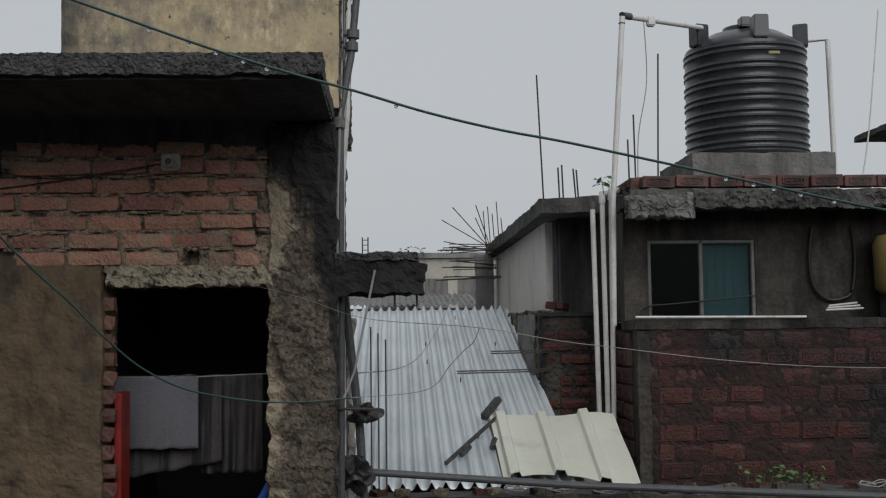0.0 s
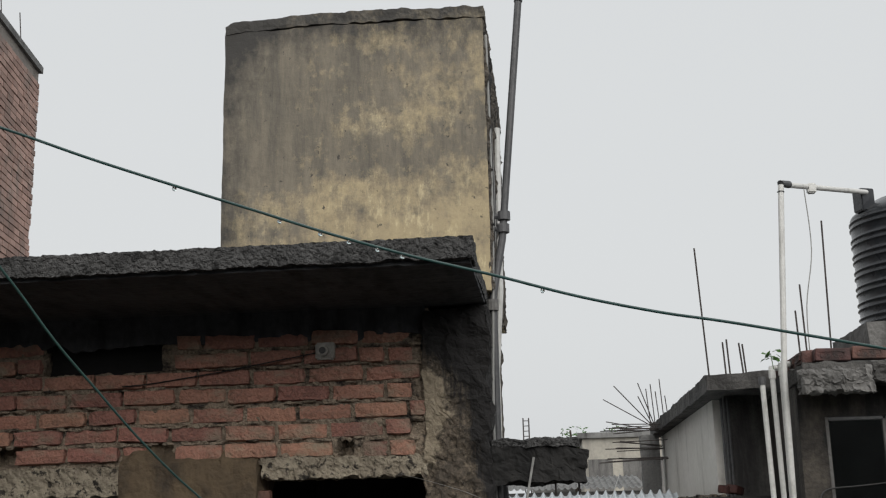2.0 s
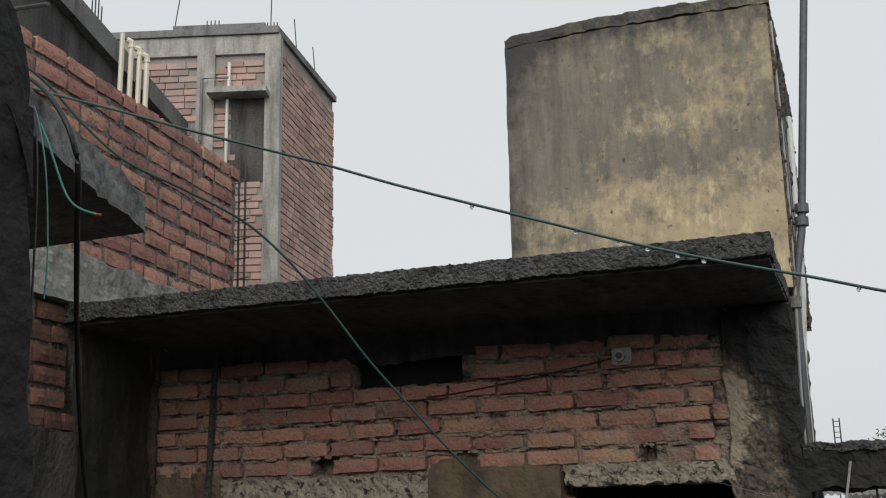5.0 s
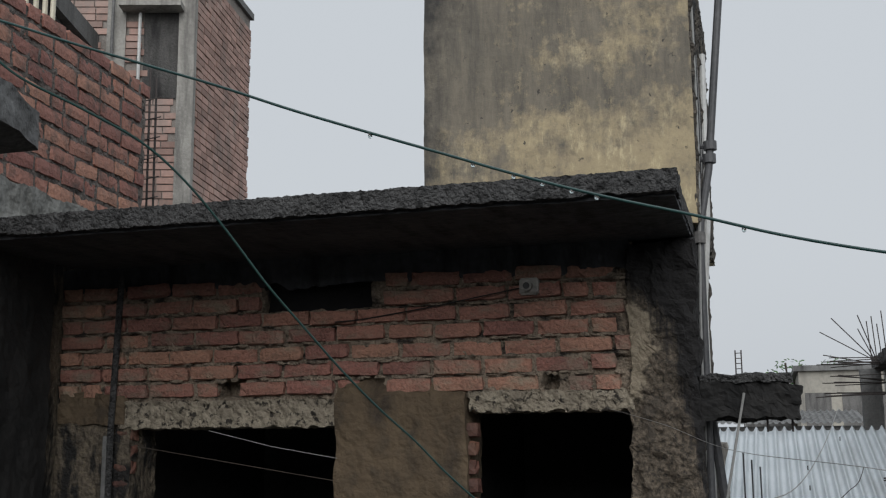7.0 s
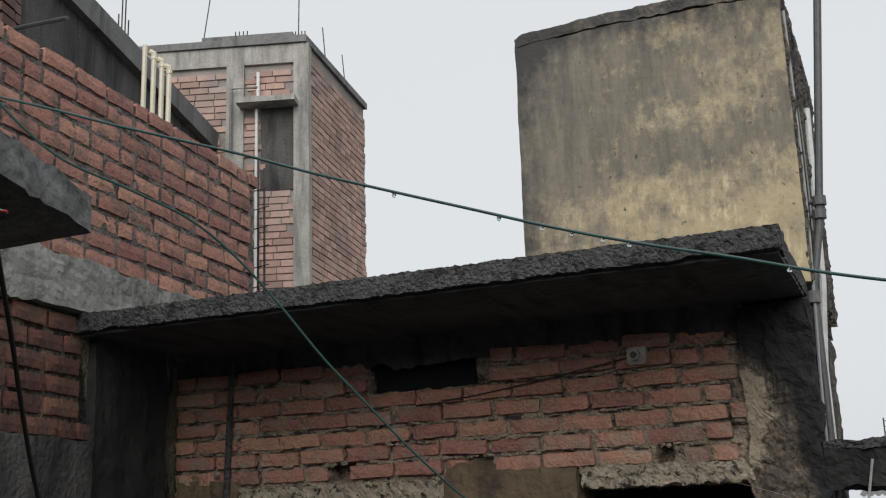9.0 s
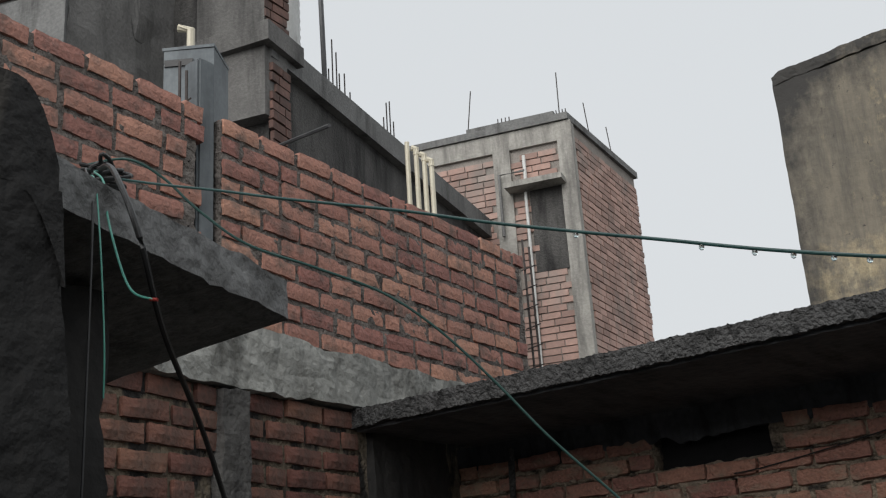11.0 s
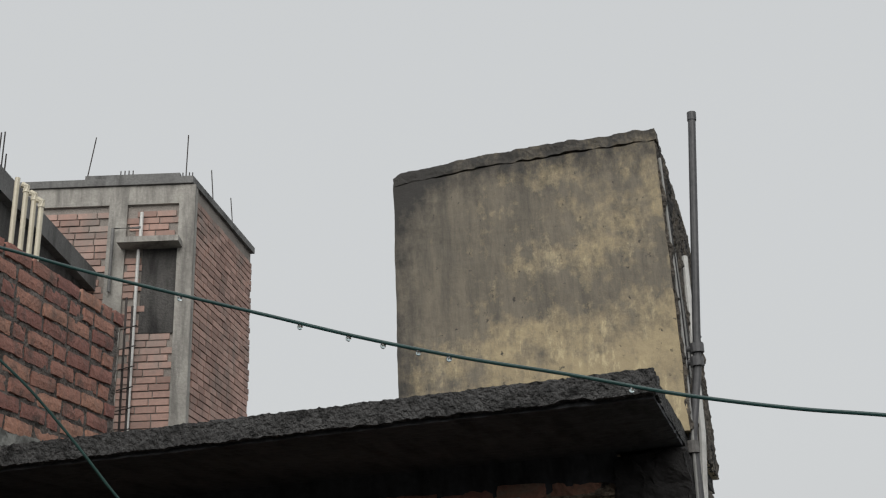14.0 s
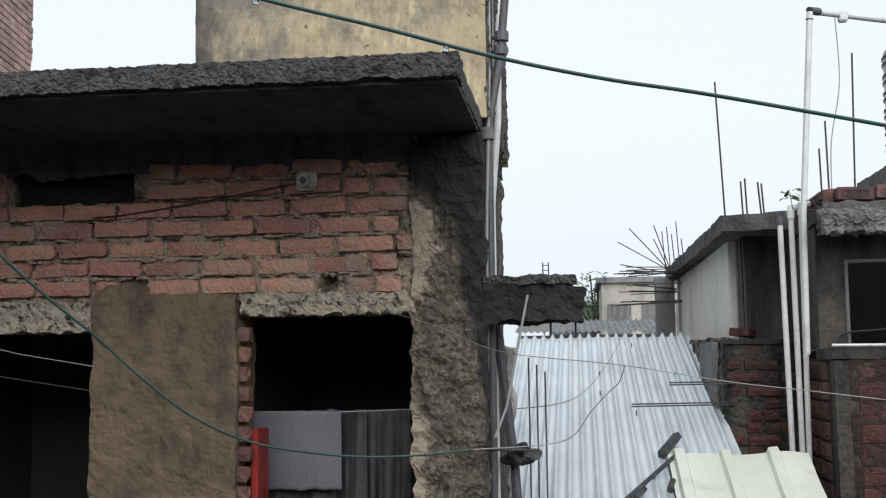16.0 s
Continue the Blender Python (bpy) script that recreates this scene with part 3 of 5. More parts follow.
for v in pier.verts:
    # the plaster thins out raggedly over the first course
    edge_z = 5.25 + 0.07 * noise.noise(Vector((v.co.x * 6, 2.0, 0))) + 0.02 * noise.noise(Vector((v.co.x * 25, 5.0, 0)))
    if v.co.z > edge_z - 0.04 and v.co.y < FY + 0.1:
        v.co.y += min(0.06, max(0.0, v.co.z - edge_z + 0.04) * 0.7)
part("wall", pier, M_PLASTER, house, "ochre mud-plastered pier")
part("wall", rough_box(-3.5, -3.06, FY - 0.02, FY + 0.22, 3.1, 5.2, 0.035, 0.012, 8), M_COLUMN, house, "stained plaster pier")
part("wall", box(-3.5, -0.34, FY, FY + 0.22, 0, 3.1), M_PLASTER, house)
corner = rough_box(-0.655, -0.365, FY - 0.04, FY + 0.25, 3.9, 5.85, 0.012, 0.011, 30, ragged=0.02)
for v in corner.verts:
    # bare layers below, broken back course by course
    if v.co.z < 5.26 and v.co.y < FY + 0.1:
        layer = noise.noise(Vector((v.co.x * 8, 3.0, v.co.z * 12))) + 0.8 * noise.noise(Vector((v.co.x * 22, 8.0, v.co.z * 31)))
        chip = max(0.0, noise.noise(Vector((v.co.x * 12, 1.0, v.co.z * 9))) - 0.15)
        v.co.y += 0.013 * layer + 0.06 * chip
        v.co.x += 0.006 * layer
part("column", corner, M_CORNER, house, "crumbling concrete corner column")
part("lintel", rough_box(-1.37, -0.64, FY - 0.03, FY + 0.2, 5.13, 5.215, 0.009, 0.014, 26), M_RUBBLE, house, "pale broken concrete lintel")
part("lintel", rough_box(-3.13, -1.97, FY - 0.03, FY + 0.2, 5.075, 5.2, 0.013, 0.014, 24, seed=4), M_RUBBLE, house, "pale broken concrete lintel")
part("side_wall", rough_box(-0.49, -0.37, FY + 0.25, 5.9, 0, 5.85, 0.03, 0.016, 14, ragged=0.012), M_BARE, house)
part("roof_slab", rough_box(-3.4, -0.37, 3.81, 5.95, 5.876, 5.953, 0.035, 0.005, 30, ragged=0.004), M_SLAB, house, "blackened concrete roof slab")
edge = rough_box(-3.42, -0.362, 3.66, 3.812, 5.872, 5.954, 0.011, 0.007, 60, ragged=0.004, most=290)
for v in edge.verts:
    # the lower arris has broken away in shallow bites
    if v.co.z < 5.9 and v.co.y < 3.73:
        v.co.z += 0.014 * max(0.0, noise.noise(Vector((v.co.x * 5.5, 7.0, 0))) + 0.6 * noise.noise(Vector((v.co.x * 19, 2.0, 0))))
part("slab_edge", edge, M_SLAB, house, "grainy broken front edge of the slab")
# Dark strip under the slab: grime and the slab's shade in one colour.
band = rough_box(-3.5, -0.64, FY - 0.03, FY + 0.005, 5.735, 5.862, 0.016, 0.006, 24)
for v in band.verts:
    # the band ends unevenly along its lower edge
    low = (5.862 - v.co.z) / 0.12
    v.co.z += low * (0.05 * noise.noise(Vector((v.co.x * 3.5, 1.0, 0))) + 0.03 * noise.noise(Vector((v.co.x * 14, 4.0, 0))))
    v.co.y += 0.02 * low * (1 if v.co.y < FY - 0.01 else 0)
part("soot_shade_band", band, M_UNDER, house, "sooty top band with the slab's shade painted in")
# Separate dark underside: shade below the slab goes into its colour too.
part("soffit", rough_box(-3.38, -0.374, 3.7, 4.56, 5.862, 5.88, 0.03, 0.004, 20), M_UNDER, house, "sooty slab underside with shade painted in")
# room behind the doorways, its dimness put into the wall colour
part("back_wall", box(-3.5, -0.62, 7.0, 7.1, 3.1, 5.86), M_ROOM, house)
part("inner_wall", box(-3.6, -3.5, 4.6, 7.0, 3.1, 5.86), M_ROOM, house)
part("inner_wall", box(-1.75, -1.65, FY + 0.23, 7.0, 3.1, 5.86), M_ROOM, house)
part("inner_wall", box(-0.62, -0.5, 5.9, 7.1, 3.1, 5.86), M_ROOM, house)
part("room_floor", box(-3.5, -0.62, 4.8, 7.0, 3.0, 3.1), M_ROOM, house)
part("room_ceiling", box(-3.5, -0.5, 5.952, 7.1, 5.864, 5.94), M_SLAB, house)

# roof block of the old house
TX0, TX1, TY0, TY1 = -1.612, -0.348, 4.675, 5.95
block = thing("roof_stair_block", "ochre limewashed block with black rain stains on the roof", "roof block", at=(-1, 5, 5.95))


def sag_of(x):
    """The crack under the coping wanders, and the top is a little crowned."""
    u = (x - TX0) / (TX1 - TX0)
    return 0.012 * noise.noise(Vector((x * 4, 0.0, 2.0))) + 0.006 * noise.noise(Vector((x * 17, 0.0, 5.0))) + 0.016 * math.sin(math.pi * min(1.0, max(0.0, u)))


body = rough_box(TX0, TX1, TY0, TY1, 5.945, 7.276, 0.02, 0.004, 7, ragged=0.004)
top = rough_box(TX0, TX1 + 0.005, TY0 - 0.004, TY1, 7.281, 7.338, 0.014, 0.006, 22, ragged=0.007)
for v in body.verts:
    v.co.z += sag_of(v.co.x) * max(0.0, (v.co.z - 6.9) / 0.37)
for v in top.verts:
    v.co.z += sag_of(v.co.x) - 0.016 * max(0.0, (TX0 + 0.04 - v.co.x) / 0.04) * (1 if v.co.z > 7.31 else 0)
part("body", body, M_TOWER, block)
part("coping", top, M_TOWER, block, "cracked coping")
bm = rough_box(TX1 - 0.01, TX1 + 0.008, TY0 + 0.01, TY1, 5.95, 7.27, 0.016, 0.016, 24, ragged=0.01)
part("bare_side", bm, M_BARE, block, "bare crumbling side")

# ---- neighbour's brick wall, running along the lane side ----
LX, LY = -3.04, 0.0
LA = Vector((-0.0926, 0.9957))
LANG = math.degrees(math.atan2(LA.y, LA.x))


def left_pose(s, out=0.0, z=0.0):
    """Along the neighbour's wall: s from its start, out towards the lane."""
    return (LX + LA.x * s + LA.y * out, LY + LA.y * s - LA.x * out, z)


LT = Matrix.Translation((LX, LY, 0)) @ Matrix.Rotation(math.radians(LANG), 4, "Z")
neighbour = thing("neighbour_brick_wall", "unplastered orange brick wall above a grey concrete beam", "wall", at=(-3.3, 3, 0))
part("core", rough_box(-0.2, 2.72, 0.003, 0.2, 6.2, 7.085, 0.017, 0.009, 26, LT), M_MORTAR_DK, neighbour)
part("core", rough_box(2.86, 5.37, 0.003, 0.2, 6.2, 7.085, 0.017, 0.009, 26, LT), M_MORTAR_DK, neighbour)
part("core", box(2.72, 2.86, 0.14, 0.2, 6.2, 7.0, LT), M_MORTAR_GREY, neighbour)
part("beam", rough_box(-1.5, 5.37, -0.045, 0.2, 5.95, 6.2, 0.03, 0.014, 12, LT, ragged=0.018), M_BEAM, neighbour, "grey rough concrete beam")
part("lower_wall", box(-1.5, 5.37, 0.012, 0.2, 0, 5.95, LT), M_COLUMN, neighbour)
part("column", rough_box(2.83, 2.98, -0.045, 0.1, 0, 5.93, 0.03, 0.012, 9, LT), M_CONC_DARK, neighbour)
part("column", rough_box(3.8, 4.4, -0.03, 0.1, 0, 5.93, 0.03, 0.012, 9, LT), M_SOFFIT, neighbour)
part("plaster_dado", rough_box(-1.5, 3.78, -0.05, 0.02, 0, 5.40, 0.06, 0.01, 7, LT), M_CONC_DARK, neighbour)
part("terrace", prism([(-9, -1.5), (-3.25, -1.5), (-3.75, 5.4), (-9, 5.4)], 5.9, 6.0), M_CONCRETE, neighbour)

# ---- concrete canopy slab close by ----
canopy = thing("concrete_canopy", "weathered grey concrete canopy slab with dark wet underside", "canopy", at=(-2, 1, 5.45))
bm = prism([(-1.18, 1.17), (-3.1, 1.32), (-3.05, 0.45), (-0.99, 0.6)], 5.45, 5.508)
bmesh.ops.subdivide_edges(bm, edges=bm.edges[:], cuts=24, use_grid_fill=True)
for v in bm.verts:
    v.co += noise.noise_vector(v.co * 9) * 0.005 + noise.noise_vector(v.co * 40) * 0.004
part("slab", bm, M_EDGE, canopy)
part("post", rough_box(-2.05, -1.19, 0.45, 0.86, 0, 5.44, 0.03, 0.012, 10, ragged=0.02), M_SOFFIT, canopy, "black post under the canopy")
mass = rough_box(-1.75, -0.95, 0.3, 0.625, 4.4, 5.575, 0.012, 0.005, 14, ragged=0.008)
for v in mass.verts:
    if v.co.z > 5.45:
        v.co.z -= 20 * max(0.0, v.co.y - 0.575) ** 1.8 + 0.08 * max(0.0, v.co.x + 1.2)
    v.co.y += 0.1 * max(0.0, 5.42 - v.co.z)
part("upstand", mass, M_DARK_WALL, canopy, "dark rounded upstand")

# ---- tall house behind on the same side ----
BD = Vector((-0.28, 0.96)).normalized()
big = thing("tall_unfinished_house", "tall unfinished house of rain-dark concrete and brick", "house", at=(-8, 7, 0))
A0, A1 = Vector((-6.0, 5.68)), Vector((-7.5, 10.85))
FL = Vector((-0.95, -0.32)).normalized()
B0 = A0 + FL * 6
part("wall", prism([tuple(A0 + Vector((-0.1, 0.05))), tuple(A1 + Vector((-0.1, 0))), (-14, 10.85), tuple(B0)], 0, 9.55), M_CONC_DARK, big)
part("roof_edge", prism([tuple(A0), tuple(A1), tuple(A1 + Vector((-0.5, 0))), tuple(A0 + FL * 0.9)], 9.55, 9.78), M_CONCRETE, big, "grey slab edge")
P0 = Vector((-6.55, 4.15))
P1 = Vector((-6.85, 5.35))
part("parapet_block", prism([tuple(P1), tuple(P1 + Vector((0.85, 0.25))), tuple(P1 + Vector((0.8, 0.55))), tuple(P1 + Vector((-0.4, 0.3)))], 9.0, 10.66), M_CONC_MID, big)
stair_bm = rough_box(0, 1.25, 0, 0.2, 6, 10.99, 0.08, 0.02, 4, Matrix.Translation((P0.x, P0.y, 0)) @ Matrix.Rotation(math.radians(104), 4, "Z"), ragged=0.05)
for v in stair_bm.verts:
    far = (Vector((v.co.x, v.co.y)) - P0).length
    if v.co.z > 10:
        v.co.z -= (0.3 if far > 0.72 else 0.0) + 0.08 * far
part("stair_wall", stair_bm, M_CONC_MID, big)
part("front_wall", prism([tuple(P0 + FL * 0.2 + BD * 0.02), tuple(P0 + FL * 0.2 + BD * 0.25), tuple(P0 + BD * 0.25 + FL * 7), tuple(P0 + BD * 0.02 + FL * 7)], 6, 11.03), M_CONCRETE, big)

# ---- brick stair tower further back ----
BTA, BTB, BTC = Vector((-6.42, 11.0)), Vector((-8.95, 10.2)), Vector((-6.8, 13.3))
tower = thing("brick_stair_tower", "unplastered brick tower with concrete frame and roof slab", "tower", at=(-7.5, 12, 0))
BTD = BTB + (BTC - BTA)
part("core", prism([tuple(BTA), tuple(BTC), tuple(BTD), tuple(BTB)], 0, 10.88), M_MORTAR_GREY, tower)
part("roof_slab", prism([tuple(BTA + Vector((0.045, -0.07))), tuple(BTC + Vector((0.045, 0.04))), tuple(BTD), tuple(BTB + Vector((0, -0.07)))], 10.88, 10.97), M_CONCRETE, tower)

# ---- house across with the water tank ----
right = thing("tank_house", "house of dark wet brick and grey plaster with broken roof slab", "house", at=(3, 8, 0))
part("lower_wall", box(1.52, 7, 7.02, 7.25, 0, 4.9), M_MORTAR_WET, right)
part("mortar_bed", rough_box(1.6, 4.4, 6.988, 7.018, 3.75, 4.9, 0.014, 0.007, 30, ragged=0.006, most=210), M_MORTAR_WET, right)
part("side_wall", box(1.52, 1.75, 7.25, 8.6, 0, 4.9), M_DARK_WALL, right)
part("corner_column", rough_box(1.515, 1.64, 6.99, 7.1, 0, 4.9, 0.03, 0.01, 9), M_DARK_WALL, right)
part("ledge", rough_box(1.5, 7, 6.98, 7.45, 4.9, 4.965, 0.05, 0.008, 8), M_DARK_WALL, right)
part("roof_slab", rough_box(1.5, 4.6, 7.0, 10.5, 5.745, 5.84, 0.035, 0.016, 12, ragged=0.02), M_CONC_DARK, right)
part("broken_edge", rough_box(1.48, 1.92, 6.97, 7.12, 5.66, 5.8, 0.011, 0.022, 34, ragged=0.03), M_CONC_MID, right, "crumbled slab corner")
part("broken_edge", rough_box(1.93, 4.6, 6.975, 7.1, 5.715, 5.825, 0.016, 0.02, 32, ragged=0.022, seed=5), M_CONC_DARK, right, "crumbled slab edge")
# Near-black sheet: shade under the roof slab painted in.
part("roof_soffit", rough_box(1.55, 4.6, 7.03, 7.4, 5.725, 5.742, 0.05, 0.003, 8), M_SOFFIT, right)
part("upper_wall", box(1.52, 1.69, 7.4, 7.6, 4.96, 5.74), M_DARK_WALL, right)
part("upper_wall", box(2.46, 7, 7.4, 7.6, 4.96, 5.74), M_DARK_WALL, right)
part("upper_wall", box(1.69, 2.46, 7.4, 7.6, 5.53, 5.74), M_DARK_WALL, right)
part("upper_side_wall", box(1.52, 1.69, 7.6, 10.4, 4.96, 5.74), M_DARK_WALL, right)
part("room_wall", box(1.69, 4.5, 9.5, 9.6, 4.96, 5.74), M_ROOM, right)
# Unseen end wall and floor, added to keep skylight out of the room.
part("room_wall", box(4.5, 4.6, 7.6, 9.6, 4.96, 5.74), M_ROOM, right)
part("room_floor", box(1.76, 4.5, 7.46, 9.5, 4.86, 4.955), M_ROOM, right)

part("tank_plinth", rough_box(2.22, 3.35, 8.1, 9.15, 5.84, 6.26, 0.03, 0.008, 9), M_CONC_MID, right)

tank = thing("water_tank", "ribbed black plastic water tank with domed lid", "water tank", at=(2.83, 8.65, 6.262))
R = 0.488
prof = [(R * 0.97, 0.0), (R, 0.012), (R, 0.04)]
for zone in (0.06, 0.175, 0.3, 0.425, 0.55, 0.675, 0.81):
    for k in range(2):
        zz = zone + k * 0.046
        prof += [(R, zz - 0.0125), (R + 0.003, zz - 0.009), (R + 0.012, zz - 0.003), (R + 0.012, zz + 0.003), (R + 0.003, zz + 0.009), (R, zz + 0.0125)]
    prof += [(R - 0.001, zone + 0.07)]
prof += [(R, 0.89), (R - 0.012, 0.91), (R - 0.06, 0.945), (R * 0.62, 1.02), (R * 0.36, 1.05), (R * 0.35, 1.09), (0.02, 1.09)]
part("body", lathe([(r_, 1.03 * h_) for r_, h_ in prof], (2.83, 8.65, 6.262), 64), M_TANK, tank, smooth=True)
for a in (200, 268, 340, 90):
    part("lug", box(-0.06, 0.06, -0.07, 0.05, 0.93, 1.11, Matrix.Translation((2.83 + (R - 0.05) * math.cos(math.radians(a)), 8.65 + (R - 0.05) * math.sin(math.radians(a)), 6.262)) @ Matrix.Rotation(math.radians(a + 90), 4, "Z"), 0.008), M_TANK, tank)
part("lid_knob", box(2.73, 2.82, 8.4, 8.5, 7.345, 7.425, None, 0.01), M_TANK, tank)

part("mark", box(2.87, 2.96, 8.158, 8.18, 7.055, 7.078, None, 0.002), M_YELLOW, tank, "worn yellow printed mark")

# ---- middle house with the slanting slab edge ----
mid = thing("middle_house", "half-built grey house with projecting concrete slab and bars", "house", at=(1.5, 10, 0))
part("slab", rough_box(1.04, 1.7, 8.1, 13.5, 5.8, 5.92, 0.05, 0.012, 9, ragged=0.012), M_CONC_DARK, mid)
part("front_wall", box(1.22, 1.69, 8.6, 8.8, 4.3, 5.8), M_CONC_DARK, mid)
part("rear_wall", box(1.34, 3, 13.2, 13.4, 4.0, 5.8), M_CONCRETE, mid)
part("yard_wall", rough_box(1.0, 1.5, 7.9, 8.1, 3.9, 5.0, 0.014, 0.012, 24, ragged=0.01), M_DARK_WALL, mid)
part("yard_wall", rough_box(1.0, 1.14, 8.1, 10.6, 3.9, 5.04, 0.025, 0.022, 16, ragged=0.035), M_COLUMN, mid)

# ---- tin roof ----


def corrugated(x0, x1, ya, za, yb, zb, pitch, amp, along=24, flat=0.0):
    bm = bmesh.new()
    n = int((x1 - x0) / pitch * 10)
    rows = []
    for j in range(along + 1):
        t = j / along
        row = []
        for i in range(n + 1):
            x = x0 + (x1 - x0) * i / n
            h = (2 * (0.5 + 0.5 * math.sin(2 * math.pi * x / pitch)) ** 2.2 - 1) * amp + noise.noise(Vector((x * 2, t * 5, 0))) * 0.008
            row.append(bm.verts.new((x, ya + (yb - ya) * t, za + (zb - za) * t + h)))
        rows.append(row)
    for a, b in zip(rows, rows[1:]):
        for i in range(n):
            bm.faces.new((a[i], a[i + 1], b[i + 1], b[i]))
    return bm


tin = thing("tin_roof", "wet galvanised corrugated sheet roof", "roof", at=(0.3, 8, 4))
ob = part("sheet", corrugated(-0.55, 1.0, 6.1, 4.02, 10.5, 5.12, 0.083, 0.022), M_TIN, tin, smooth=True)
md = ob.modifiers.new("thick", "SOLIDIFY")
md.thickness = 0.003
part("shed_wall", box(-0.5, 1.0, 6.25, 6.4, 0, 3.95), M_BRICK_WET, tin)
part("shed_wall", box(-0.55, 1.0, 10.3, 10.4, 0, 5.0), M_BRICK_WET, tin)

stub = thing("broken_beam", "broken black concrete beam stub jutting from the house", "beam", at=(-0.2, 4.62, 5.085))
chunk = rough_box(-0.365, 0.026, 4.55, 4.69, 5.085, 5.262, 0.012, 0.012, 22, ragged=0.02)
for v in chunk.verts:
    v.co.x += 0.14 * (v.co.z - 5.085) * max(0.0, (v.co.x + 0.1) / 0.12)
    v.co.z -= 0.09 * (v.co.x + 0.36) * (1 if v.co.z > 5.17 else 0)
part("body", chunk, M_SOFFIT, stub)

# ---- back tower: frame, brick panels, opening ----
BL = (BTB - BTA).normalized()
BR_ = (BTC - BTA).normalized()
BLEN, BRLEN = (BTB - BTA).length, (BTC - BTA).length
OUT_F = Vector((BL.y, -BL.x))
if OUT_F.y > 0:
    OUT_F = -OUT_F
OUT_R = Vector((BR_.y, -BR_.x))
if OUT_R.x < 0:
    OUT_R = -OUT_R


def on_front(s0, s1, o0, o1):
    q = [BTA + BL * s1 + OUT_F * o1, BTA + BL * s0 + OUT_F * o1, BTA + BL * s0 + OUT_F * o0, BTA + BL * s1 + OUT_F * o0]
    return [tuple(p) for p in q]


def win_hole(s, z):
    return 0.1 < s < 0.6 and 8.93 < z < 10.05 or s < 0.14 or 0.76 < s < 0.98


skin_part(brick_skin((BTA.x, BTA.y, 6), tuple(BL), tuple(OUT_F), BLEN, 6, 10.62, 0.086, 0.225, seed=3, skip=win_hole), M_BRICK_FAR, tower)
skin_part(brick_skin((BTA.x, BTA.y, 6), tuple(BR_), tuple(OUT_R), BRLEN, 6, 10.76, 0.086, 0.2, seed=5, depth=0.02, skip=lambda s, z: s < 0.12), M_BRICK_FAR, tower)
part("column", prism(on_front(-0.05, 0.14, 0.0, 0.05), 0, 10.87), M_CONC_PALE, tower)
part("column", prism(on_front(0.76, 0.98, 0.0, 0.045), 0, 10.87), M_CONC_PALE, tower)
q = [BTA + OUT_R * 0.03 - BR_ * 0.03, BTA + OUT_R * 0.03 + BR_ * 0.12, BTA + BR_ * 0.12, BTA]
part("column", prism([tuple(p) for p in q], 0, 10.87), M_CONC_PALE, tower)
part("beam", prism(on_front(-0.02, BLEN, 0.0, 0.042), 10.63, 10.875), M_CONC_PALE, tower)
part("window_shade", prism(on_front(0.08, 0.8, 0.0, 0.27), 10.05, 10.12), M_CONC_PALE, tower, "projecting concrete window shade")
# Panel stands in for the dim opening; rain haze lifts its tone.
part("window_opening", prism(on_front(0.15, 0.55, 0.0, 0.022), 9.0, 10.05), M_CONC_DARK, tower, "dark panel filling the window opening")
part("parapet", prism(on_front(0.15, 1.3, -0.2, 0.05), 10.975, 11.03), M_CONCRETE, tower)
part("pipe", sweep([(*(BTA + BL * 0.585 + OUT_F * 0.09), z) for z in (6, 10.02)], 0.02), M_PVC, tower, "white waste pipe")
part("pipe", sweep([(*(BTA + BL * 0.57 + OUT_F * 0.09), z) for z in (10.15, 10.5)], 0.022), M_PVC, tower)
part("pipe", sweep([(*(BTA + BL * 0.9 + OUT_F * 0.1), 9.5), (*(BTA + BL * 0.9 + OUT_F * 0.1), 10.3), (*(BTA + BL * 0.57 + OUT_F * 0.1), 10.3)], 0.02), M_CONCRETE, tower)


def bar(name, a, b, radius=0.006, mat=None, label="rusty steel reinforcing bar", group="reinforcing bars", category="bar"):
    ob = part(name, sweep([a, b], radius, 6), mat or M_STEEL)
    return tagged(ob, label, category, group)


for s, h, dx in ((0.1, 0.62, 0.01), (1.32, 0.62, 0.1)):
    p = BTA + BL * s - OUT_F * 0.05
    bar("reinforcing_bar", (p.x, p.y, 10.95), (p.x + dx, p.y, 10.97 + h), 0.007)
for s, h in ((0.9, 0.55), (1.7, 0.5)):
    p = BTA + BR_ * s - OUT_R * 0.05
    bar("reinforcing_bar", (p.x, p.y, 10.95), (p.x - 0.05, p.y, 10.97 + h), 0.007)
for k in range(4):
    p = BTA + BL * (0.75 + 0.05 * k) - OUT_F * 0.05
    bar("reinforcing_bar", (p.x, p.y, 11.0), (p.x, p.y, 11.13), 0.007)
    p = BTA + BL * (0.02 + 0.04 * k) - OUT_F * 0.06
    bar("reinforcing_bar", (p.x, p.y, 10.95), (p.x, p.y, 11.08), 0.007)

# ---- tall house: brick, ledge, bars, fittings ----
skin_part(brick_skin((P0.x + FL.x * 0.34, P0.y + FL.y * 0.34, 9.8), tuple(FL), (0.32, -0.95), 5, 9.8, 10.9, 0.088, 0.225, seed=9, depth=0.012, skip=lambda s, z: s < 0.04 + 0.05 * noise.noise(Vector((z * 9, 0, 0)))), M_BRICK_RAIN, big)
part("beam", prism([tuple(P0 + Vector((0.03, -0.05))), tuple(P0), tuple(P0 + FL * 6), tuple(P0 + FL * 6 + Vector((0.03, -0.05)))], 9.25, 9.72), M_CONCRETE, big)
